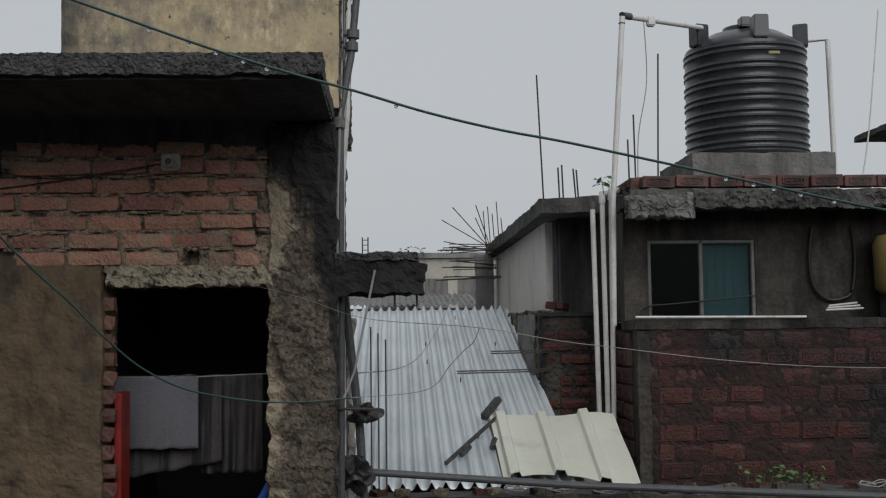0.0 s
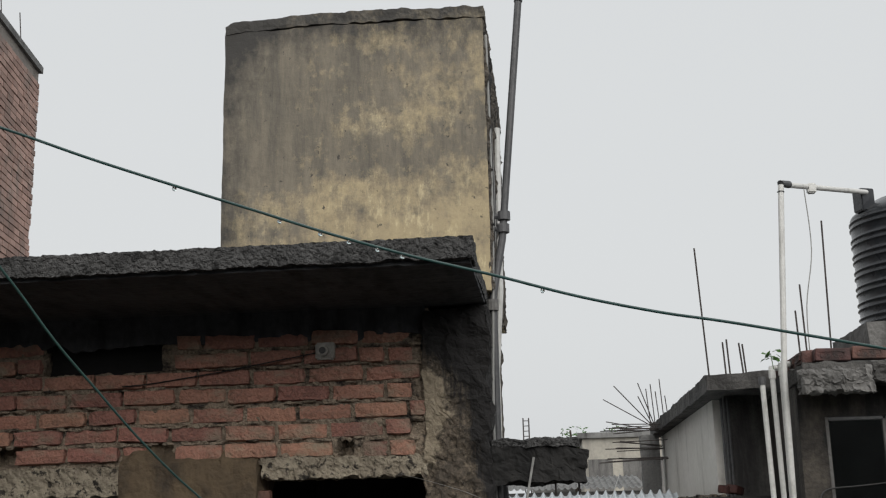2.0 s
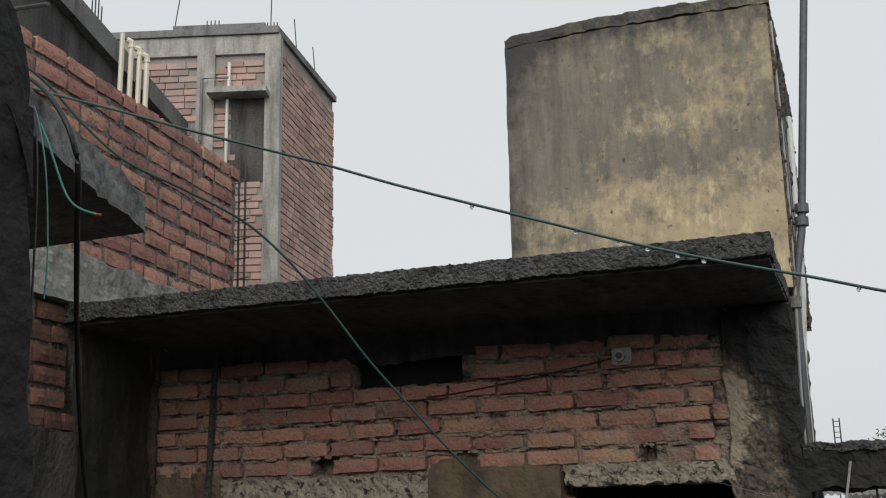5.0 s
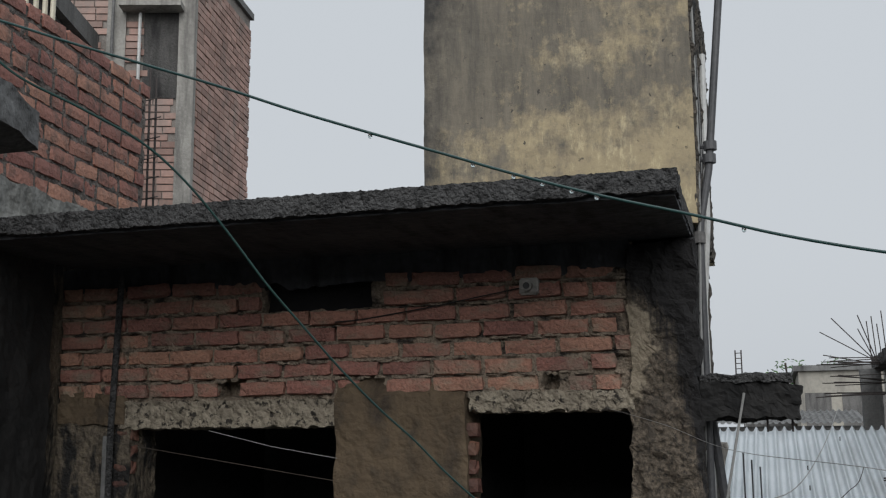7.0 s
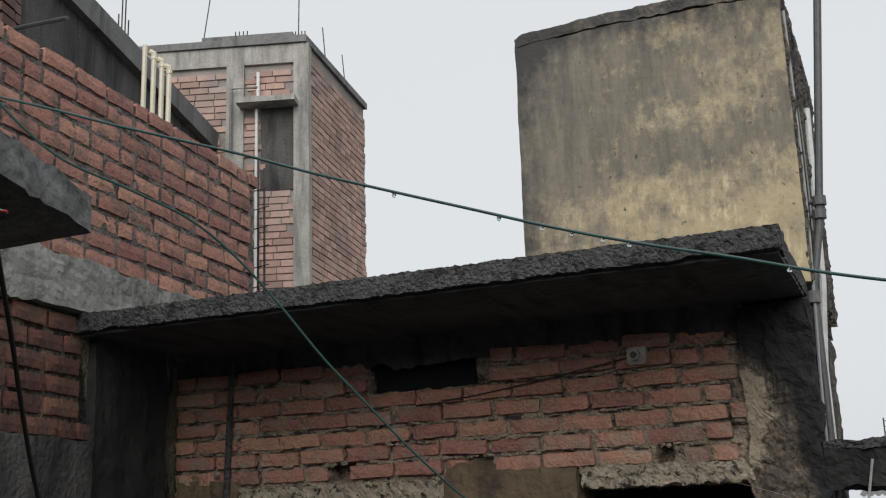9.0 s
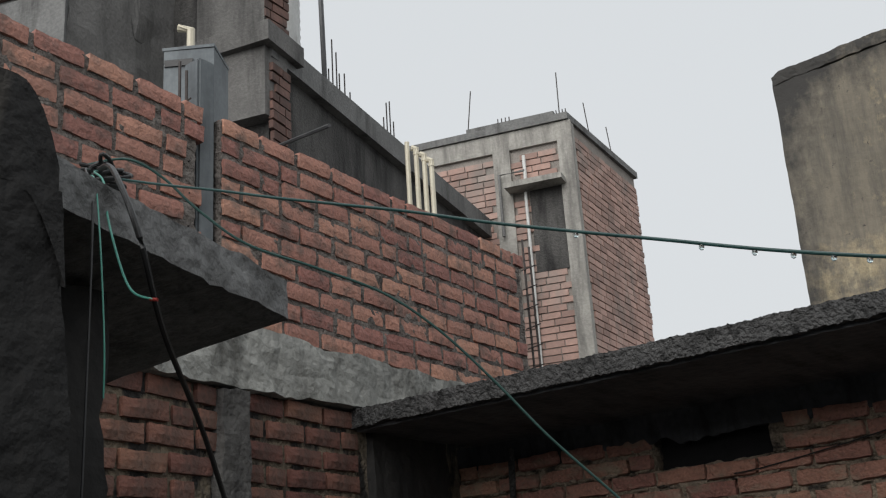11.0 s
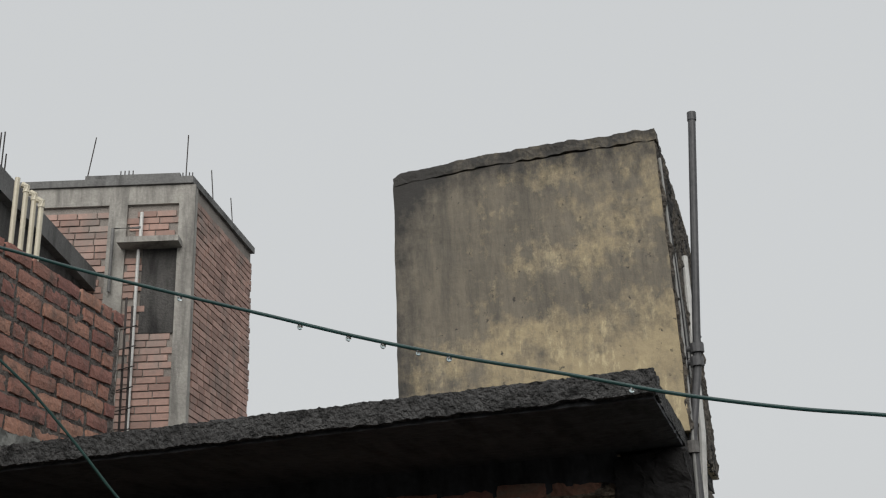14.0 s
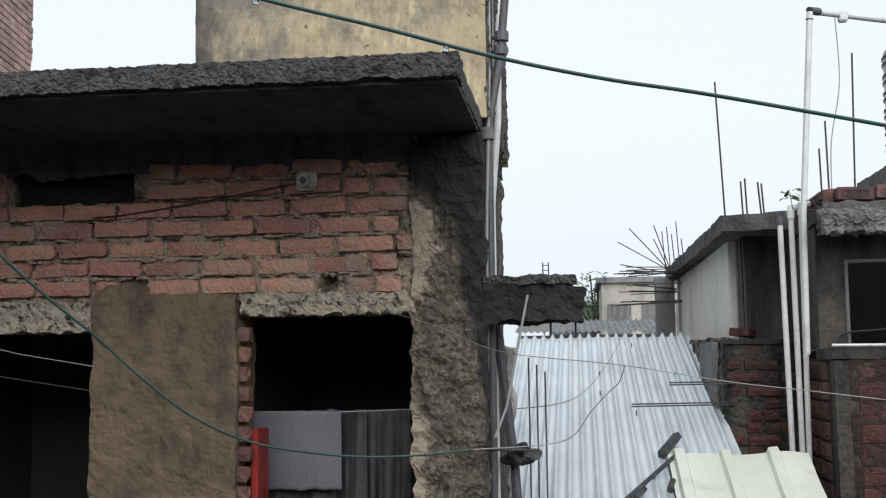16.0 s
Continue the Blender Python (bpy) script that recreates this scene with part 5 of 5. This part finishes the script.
def far_house(x, y, w, d, h, mat, label):
    ob = thing("far_house", label, "house", "distant houses", at=(x, y, 0))
    part("wall", box(x - w / 2, x + w / 2, y, y + d, 0, h), mat, ob)
    part("roof", box(x - w / 2 - 0.15, x + w / 2 + 0.15, y - 0.15, y + d + 0.15, h, h + 0.18), M_CONCRETE, ob)
    for k in range(3):
        wx = x - w / 2 + w * (k + 0.5) / 3
        # Mid-grey windows: the rain haze is put into their colour.
        wi = part("window", box(wx - 0.4, wx + 0.4, y - 0.02, y + 0.1, h - 1.9, h - 0.7), M_CONC_MID, ob)
        part("sill", box(wx - 0.5, wx + 0.5, y - 0.12, y, h - 2.0, h - 1.9), M_CONCRETE, wi)


far_house(2.5, 38, 3.4, 6, 7.3, M_CREAM_HOUSE, "distant cream plastered house with flat roof")
far_house(0.4, 46, 3.0, 6, 6.9, M_CONCRETE, "distant grey house with flat roof")
far_house(4.6, 52, 5, 6, 7.6, M_CONCRETE, "distant grey house with flat roof")
shed = thing("far_shed", "distant shed with corrugated grey roof", "shed", at=(0.5, 18, 0))
part("wall", box(-0.9, 1.2, 18, 20, 0, 5.25), M_CONCRETE, shed)
part("roof", corrugated(-1.0, 1.3, 17.8, 5.3, 20.2, 5.55, 0.1, 0.015, 4), M_CONCRETE, shed)
mast = thing("far_mast", "thin distant ladder-like mast", "mast", at=(-1.1, 40, 0))
for x in (-1.2, -1.0):
    part("rail", sweep([(x, 40, 0), (x, 40, 8.2)], 0.025, 5), M_STEEL, mast)
for k in range(6):
    part("rung", sweep([(-1.2, 40, 7.2 + 0.18 * k), (-1.0, 40, 7.2 + 0.18 * k)], 0.015, 5), M_STEEL, mast)


def far_tree(x, y, h, seed):
    r = random.Random(seed)
    ob = thing("far_tree", "distant bare-looking tree with fine grey twigs", "tree", "distant trees", at=(x, y, 0))
    bm = bmesh.new()
    sweep([(x, y, 0), (x + 0.1, y, h * 0.5), (x, y, h * 0.75)], 0.14, 8, 4, bm)
    for k in range(9):
        a = r.uniform(0, 6.28)
        sweep([(x, y, h * r.uniform(0.5, 0.72)), (x + math.cos(a) * 0.7, y + math.sin(a) * 0.7, h * 0.86), (x + math.cos(a) * 1.2, y + math.sin(a) * 1.2, h * r.uniform(0.9, 1.0))], 0.04, 5, 3, bm)
    part("trunk", bm, M_BARK, ob)
    bm = bmesh.new()
    for k in range(900):
        a, q = r.uniform(0, 6.28), r.random() ** 0.5 * 1.5
        c = Vector((x + math.cos(a) * q, y + math.sin(a) * q, h * (0.8 + 0.24 * r.random() * (1 - (q / 1.7) ** 2))))
        m = Matrix.Translation(c) @ Euler((r.uniform(0, 6), r.uniform(0, 6), r.uniform(0, 6))).to_matrix().to_4x4()
        bm.faces.new([bm.verts.new(m @ Vector(v_)) for v_ in ((0, -0.09, 0), (0.03, 0, 0), (0, 0.09, 0), (-0.03, 0, 0))])
    part("crown", bm, M_LEAF, ob)


far_tree(0.7, 44, 7.95, 1)
far_tree(2.2, 44, 7.9, 2)

# ---- doorway contents ----


def cloth(name, mat, x0, x1, z0, z1, y, waves, amp, label, slant=0.0):
    bm = bmesh.new()
    nx, nz = 40, 20
    rows = []
    for j in range(nz + 1):
        t = j / nz
        rows.append([bm.verts.new((x0 + (x1 - x0) * i / nx, y + amp * (0.3 + t) * math.sin(i / nx * waves * 6.28 + t), z1 + (z0 - z1 + slant * i / nx) * t + 0.01 * noise.noise(Vector((i * 0.2, t * 3, 1))))) for i in range(nx + 1)])
    for a, b in zip(rows, rows[1:]):
        for i in range(nx):
            bm.faces.new((a[i], a[i + 1], b[i + 1], b[i]))
    ob = part(name, bm, mat, None, smooth=True)
    ob.modifiers.new("thick", "SOLIDIFY").thickness = 0.004
    return tagged(ob, label, "cloth")


cloth("grey_cloth", M_CLOTH, -1.43, -1.03, 4.38, 4.715, 4.93, 1.2, 0.006, "pale grey cloth hanging on a line in the doorway")
cloth("checked_cloth", M_CHECK, -1.43, -0.93, 4.23, 4.72, 5.0, 3, 0.012, "checked cloth hanging behind the grey one", 0.08)
cloth("dark_curtain", M_CHECK, -1.04, -0.74, 4.25, 4.715, 5.05, 4, 0.02, "dark patterned curtain in the doorway")
tagged(part("clothes_line", sweep([(-1.64, 4.96, 4.72), (-1.1, 4.96, 4.712), (-0.49, 4.96, 4.73)], 0.003, 6), M_GREY_WIRE), "thin clothes line across the doorway", "line")
door = tagged(part("door_1", box(-1.345, -1.315, 4.62, 4.79, 3.1, 4.66, None, 0.004), M_RED, None), "red painted door edge standing in the doorway", "door", kind="structure")
tagged(part("blue_bottle", sweep([(-0.72, 4.7, 4.15), (-0.69, 4.7, 4.2), (-0.665, 4.7, 4.245)], 0.02, 10), material("blue_plastic", (0.02, 0.07, 0.3), (0.03, 0.09, 0.36), 0.4, 30, 3, 0)), "blue plastic brush handle in the doorway", "brush")
tagged(part("inner_wire", sweep([(-3.15, 4.54, 5.01), (-2.0, 4.53, 4.83)], 0.0016, 6), M_BARK), "thin pale wire across the doorway", "wire")
tagged(part("inner_wire", sweep([(-2.62, 4.5, 5.06), (-2.3, 4.5, 4.985), (-1.98, 4.51, 4.93)], 0.0018, 6), M_GREY_WIRE), "thin pale wire across the doorway", "wire")

# ---- small fittings on the facade ----
sock = thing("lamp_holder", "weathered white lamp holder box on the brickwork", "lamp holder", at=(-1.08, 4.53, 5.67))
part("box", box(-1.125, -1.04, 4.505, 4.56, 5.637, 5.712, None, 0.007), M_CERAMIC, sock)
part("clip", box(-1.05, -1.036, 4.485, 4.505, 5.642, 5.708, None, 0.004), M_CERAMIC, sock)
part("holder", sweep([(-1.085, 4.51, 5.676), (-1.085, 4.47, 5.672)], 0.024, 16), M_CERAMIC, sock)
part("socket", sweep([(-1.085, 4.4715, 5.672), (-1.085, 4.4685, 5.672)], 0.015, 14), M_BLACK_CABLE, sock, "dark socket mouth")
tagged(part("facade_cable", sweep([(-1.12, 4.525, 5.67), (-1.3, 4.522, 5.64), (-1.55, 4.522, 5.6), (-1.85, 4.522, 5.56), (-2.0, 4.522, 5.55)], 0.003, 6, 6), M_BLACK_CABLE), "thin dark cable running to the lamp holder", "cable")
tagged(part("facade_conduit", sweep([(-3.14, 4.5, 3.4), (-3.15, 4.51, 5.05), (-3.13, 4.52, 5.82)], 0.016, 8), M_SLAB), "dark stained conduit down the facade", "pipe")
tagged(part("door_post", box(-3.19, -3.16, 4.505, 4.535, 3.1, 5.04, None, 0.004), M_CONCRETE), "grey weathered post beside the doorway", "post")


# Black panel added inside the open vent, in place of its deep shade.
part("vent_back", box(-2.42, -1.8, FY + 0.085, FY + 0.11, 5.6, 5.86), M_VENT, house, "black panel standing in for the vent's shade")
# plaster creeping up over the first course, and mortar squeezed out of the joints
part("plaster_lobe", rough_box(-3.45, -3.1, FY - 0.03, FY + 0.02, 5.1, 5.24, 0.016, 0.012, 14, ragged=0.03, seed=3), M_PLASTER, house)
r3 = random.Random(21)
bm = bmesh.new()
for k in range(300):
    row = r3.randrange(1, 7)
    x, z = r3.uniform(-3.45, -0.66), 5.212 + row * 0.0808 + r3.uniform(-0.006, 0.005)
    if z > 5.6 and -2.42 < x < -1.8:
        continue
    w = r3.uniform(0.012, 0.045)
    q = bmesh.ops.create_icosphere(bm, subdivisions=1, radius=1, matrix=Matrix.Translation((x, FY - 0.022, z)) @ Matrix.Diagonal((w, r3.uniform(0.004, 0.01), r3.uniform(0.004, 0.011), 1)))["verts"]
    for v_ in q:
        v_.co += Vector((r3.uniform(-0.006, 0.006), r3.uniform(-0.003, 0.003), r3.uniform(-0.004, 0.004)))
lumps = part("squeezed_mortar", bm, M_MORTAR, house, "mortar squeezed out of the joints")
lumps["kind"] = "stuff"

# ---- cables ----


def cable(name, pts, radius, mat, label, steps=8):
    return tagged(part(name, sweep(pts, radius, 8, steps), mat), label, "cable")


JUN = (0.097, 2.209, 4.931)
HANG = ((0.02, 5.625), (0.12, 5.588), (0.22, 5.553), (0.32, 5.516), (0.42, 5.481), (0.52, 5.446), (0.62, 5.408), (0.72, 5.373), (0.82, 5.339), (0.92, 5.305), (1.02, 5.275), (1.12, 5.249), (1.22, 5.221), (1.32, 5.199), (1.42, 5.182), (1.64, 5.139), (1.9, 5.089), (2.28, 5.033), (3.2, 4.96), (5.3, 5.1))
main = [(-1.27 + 0.9934 * k, 0.895 + 0.1149 * k, z) for k, z in HANG]
cable("green_cable", [(-1.275, 0.895, 5.632)] + main, 0.0019, M_GREEN, "long dark green service cable with rain drops")
sag = [(-1.25 + 0.5592 * k, 0.885 + 0.829 * k, z) for k, z in ((0.03, 5.653), (0.08, 5.627), (0.13, 5.58), (0.2, 5.531), (0.3, 5.499), (0.4, 5.463), (0.48, 5.41), (0.56, 5.335), (0.64, 5.251), (0.72, 5.179), (0.8, 5.108), (0.88, 5.045), (0.96, 4.989), (1.04, 4.926), (1.14, 4.86), (1.26, 4.812), (1.4, 4.784), (1.54, 4.766), (1.7, 4.758), (1.85, 4.758))]
cable("sagging_cable", [(-1.3, 0.89, 5.66)] + sag, 0.0021, M_GREEN_OLD, "sagging green cable between the houses")
cable("lintel_wire", [(-0.75, 4.5, 5.135), (-0.45, 3.8, 5.05), (-0.2, 3.0, 4.965), JUN, (0.4, 2.3, 4.883), (1.1, 2.45, 4.815), (2.5, 2.8, 4.8)], 0.0009, M_GREY_WIRE, "thin pale wire from the lintel across the yard")
cable("joined_wire", [sag[-1], (-0.062, 2.396, 4.769), (-0.004, 2.361, 4.79), (0.031, 2.319, 4.838), (0.065, 2.277, 4.877), (0.086, 2.235, 4.899), JUN], 0.001, M_GREY_WIRE, "thin pale wire joined to the sagging cable")
cable("roof_wire", [(-0.3, 4.9, 4.72), (0.0, 6.4, 4.72), (0.25, 8.2, 4.95), (0.5, 10.6, 5.3)], 0.003, M_GREY_WIRE, "thin pale wire over the tin roof")
cable("black_drop_cable", [(-1.26, 0.88, 5.635), (-1.15, 0.82, 5.59), (-1.04, 0.76, 5.517), (-0.988, 0.754, 5.43), (-1.044, 0.834, 5.342), (-1.167, 0.9985, 5.2535), (-1.28, 1.167, 5.107), (-1.55, 1.6, 4.7), (-2.2, 2.6, 3.4)], 0.0038, M_BLACK_CABLE, "thick black cable dropping from the canopy")
cable("teal_tail", [(-1.27, 0.89, 5.64), (-1.18, 0.82, 5.59), (-1.1, 0.78, 5.54), (-1.02, 0.735, 5.45), (-0.98, 0.735, 5.366), (-0.94, 0.738, 5.342)], 0.0014, M_WIRE_TEAL, "loose teal cable tail hanging from the bundle")
tagged(part("red_cap", sweep([(-0.944, 0.738, 5.343), (-0.935, 0.74, 5.341)], 0.002, 10), M_RED), "small red cap on the loose cable end", "cap")
cable("teal_tail", [(-1.28, 0.88, 5.63), (-1.17, 0.8, 5.57), (-1.06, 0.74, 5.52), (-1.0, 0.71, 5.42), (-0.985, 0.71, 5.3), (-0.99, 0.715, 5.24)], 0.001, M_WIRE_TEAL, "loose teal cable tail hanging from the bundle")
cable("grey_tail", [(-1.26, 0.87, 5.63), (-1.14, 0.78, 5.57), (-1.05, 0.73, 5.5), (-1.0, 0.7, 5.4), (-0.985, 0.69, 5.1), (-1.0, 0.7, 4.6), (-1.2, 0.78, 4.0)], 0.0014, M_BLACK_CABLE, "thin black cable hanging by the canopy")
knot = []
for k in range(60):
    a = k * 0.9
    knot.append((-1.28 + 0.03 * math.cos(a) + 0.0007 * k - 0.02, 0.895 + 0.025 * math.sin(a * 1.3), 5.635 + 0.018 * math.sin(a * 0.7)))
cable("cable_knot", knot, 0.003, M_BLACK_CABLE, "black tangle of tied cables on the canopy", 3)
# rain drops clinging to the green cable
bm = bmesh.new()
for x in (-0.55, -0.42, -0.37, -0.335, -0.3, -0.27, -0.1, 0.36, 0.4, 0.43, 0.47, 0.52):
    k = (x + 1.27) / 0.9934
    z = float(np.interp(k, [h[0] for h in HANG], [h[1] for h in HANG]))
    bmesh.ops.create_uvsphere(bm, u_segments=10, v_segments=8, radius=0.0028, matrix=Matrix.Translation((x, 0.895 + 0.1149 * k, z - 0.004)) @ Matrix.Diagonal((1, 1, 1.2, 1)))
drops = tagged(part("rain_drops", bm, M_GLASS, None, smooth=True), "clear rain drops clinging under the green cable", "water drops", kind="stuff")

# ---- bricks, laid one by one ----
bpy.context.view_layer.update()
LENS_A = [0.236, 0.228, 0.24, 0.114, 0.232, 0.222, 0.244, 0.218]
FACADE = [worn_brick_mesh("brick", M_BRICK, l_, 0.0675, 0.06, 20 + i, 0.006) for i, l_ in enumerate(LENS_A)]


def facade_skip(mid_, z, s0, s1):
    x0, x1 = -3.48 + s0, -3.48 + s1
    if z > 5.6 and x1 > -2.35 and x0 < -1.87:
        return True
    if z < 5.28 and any(abs((x0 + x1) / 2 - q) < (0.1 if s1 - s0 > 0.15 else 0.045) for q, w in HOLES):
        return True
    if z < 5.23 and x0 < -1.95 and x1 < -1.2 and x1 > -2.1:
        return True
    return False


front = thing("facade_brickwork", "exposed courses of worn red brick with crumbling mortar", "brickwork", kind="structure", at=(-2, 4.56, 5.2))
bpy.context.view_layer.update()
lay_bricks(front, FACADE, LENS_A, (-3.48, FY + 0.004, 5.212), (1, 0), 7, 0.0808, 2.86, facade_skip, 0.008, 0.013, 3, 0.3, 3)
# brick jambs at the doorways
JAMB = [worn_brick_mesh("brick", M_BRICK_OLD, 0.114, 0.07, 0.07, 31 + i, 0.009) for i in range(3)]
for x, n_ in ((-1.345, 14), (-3.075, 12)):
    for k in range(n_):
        ob = new("brick", JAMB[k % 3])
        ob.matrix_world = pose(x - 0.034 + rng.uniform(-0.012, 0.012), FY + 0.012, 5.05 - k * 0.081, 0, rng.uniform(-3, 3), rng.uniform(-3, 3))
        m = ob.matrix_world.copy()
        ob.parent = front
        ob.matrix_parent_inverse = front.matrix_world.inverted()
        ob.matrix_basis = m

LENS_B = [0.226, 0.222, 0.23, 0.108, 0.224, 0.218, 0.228]
SIDE = [worn_brick_mesh("brick", M_BRICK_NEW, l_, 0.076, 0.08, 40 + i) for i, l_ in enumerate(LENS_B)]
SIDE_OLD = [worn_brick_mesh("brick", M_BRICK_OLD, l_, 0.076, 0.08, 60 + i) for i, l_ in enumerate(LENS_B)]


def lay_left(parent, meshes, s0, s1, z0, rows, seed, skip=None):
    o = left_pose(s0, 0.0)
    lay_bricks(parent, meshes, LENS_B, (o[0] - LA.y * 0.032, o[1] + LA.x * 0.032, z0), tuple(LA), rows, 0.0915, s1 - s0, skip, 0.018, 0.005, seed, 0.2, 3)


upper = thing("upper_brickwork", "single-leaf orange brick courses with grey mortar", "brickwork", kind="structure", at=(-3.3, 3, 6.2))
lower = thing("lower_brickwork", "old red brick panel between concrete posts", "brickwork", kind="structure", at=(-3.3, 3, 5.4))
bpy.context.view_layer.update()
lay_left(upper, SIDE, 0.7, 2.74, 6.195, 10, 5)
lay_left(upper, SIDE, 2.86, 5.38, 6.195, 10, 6)
lay_left(lower, SIDE_OLD, 2.0, 2.82, 5.40, 6, 7)
lay_left(lower, SIDE_OLD, 2.99, 3.8, 5.40, 6, 8)

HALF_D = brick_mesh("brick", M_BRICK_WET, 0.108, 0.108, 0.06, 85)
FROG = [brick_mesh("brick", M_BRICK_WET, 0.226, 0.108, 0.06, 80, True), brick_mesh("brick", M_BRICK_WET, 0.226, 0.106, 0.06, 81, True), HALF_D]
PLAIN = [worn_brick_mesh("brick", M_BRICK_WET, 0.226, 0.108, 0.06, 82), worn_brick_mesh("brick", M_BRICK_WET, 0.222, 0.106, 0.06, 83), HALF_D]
# Lighter brick copy for the side face: its stronger light is in the colour.
FROG_LIT_SIDE = [brick_mesh("brick", M_BRICK_DAMP, 0.226, 0.108, 0.06, 86, True), brick_mesh("brick", M_BRICK_DAMP, 0.226, 0.108, 0.06, 87, True), brick_mesh("brick", M_BRICK_DAMP, 0.108, 0.108, 0.06, 88)]
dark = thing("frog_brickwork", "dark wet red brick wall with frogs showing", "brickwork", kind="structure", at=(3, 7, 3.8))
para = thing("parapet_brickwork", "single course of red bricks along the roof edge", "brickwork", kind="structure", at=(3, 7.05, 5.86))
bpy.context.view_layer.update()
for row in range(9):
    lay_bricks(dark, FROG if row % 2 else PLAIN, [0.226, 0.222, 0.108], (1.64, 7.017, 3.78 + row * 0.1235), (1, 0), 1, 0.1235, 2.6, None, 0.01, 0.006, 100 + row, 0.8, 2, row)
    lay_bricks(dark, FROG_LIT_SIDE, [0.226, 0.226, 0.108], (1.535, 8.4, 3.78 + row * 0.1235), (0, -1), 1, 0.1235, 1.25, None, 0.016, 0.005, 130 + row, 0.8, 2, row)
COPE = [brick_mesh("brick", M_BRICK_DAMP, 0.215, 0.085, 0.1, 90, True), brick_mesh("brick", M_BRICK_DAMP, 0.215, 0.083, 0.1, 91, True)]
lay_bricks(para, COPE, [0.215, 0.215], (1.58, 7.09, 5.855), (1, 0), 1, 0.09, 2.6, None, 0.016, 0.008, 150, 0.5)
lay_bricks(para, COPE, [0.215, 0.215], (1.57, 9.0, 5.855), (0, -1), 1, 0.09, 1.85, None, 0.016, 0.008, 151, 0.5)

yard = thing("yard_brickwork", "blackened brick courses of the yard wall", "brickwork", kind="structure", at=(1.25, 7.9, 4))
bpy.context.view_layer.update()
DARKS = [worn_brick_mesh("brick", M_BRICK_WET, l_, 0.07, 0.06, 170 + i) for i, l_ in enumerate((0.222, 0.215, 0.1))]
lay_bricks(yard, DARKS, [0.222, 0.215, 0.1], (1.0, 7.917, 4.15), (1, 0), 10, 0.084, 0.5, lambda m_, z, a, b: rng.random() < 0.45, 0.016, 0.01, 171, 0.6, 2)
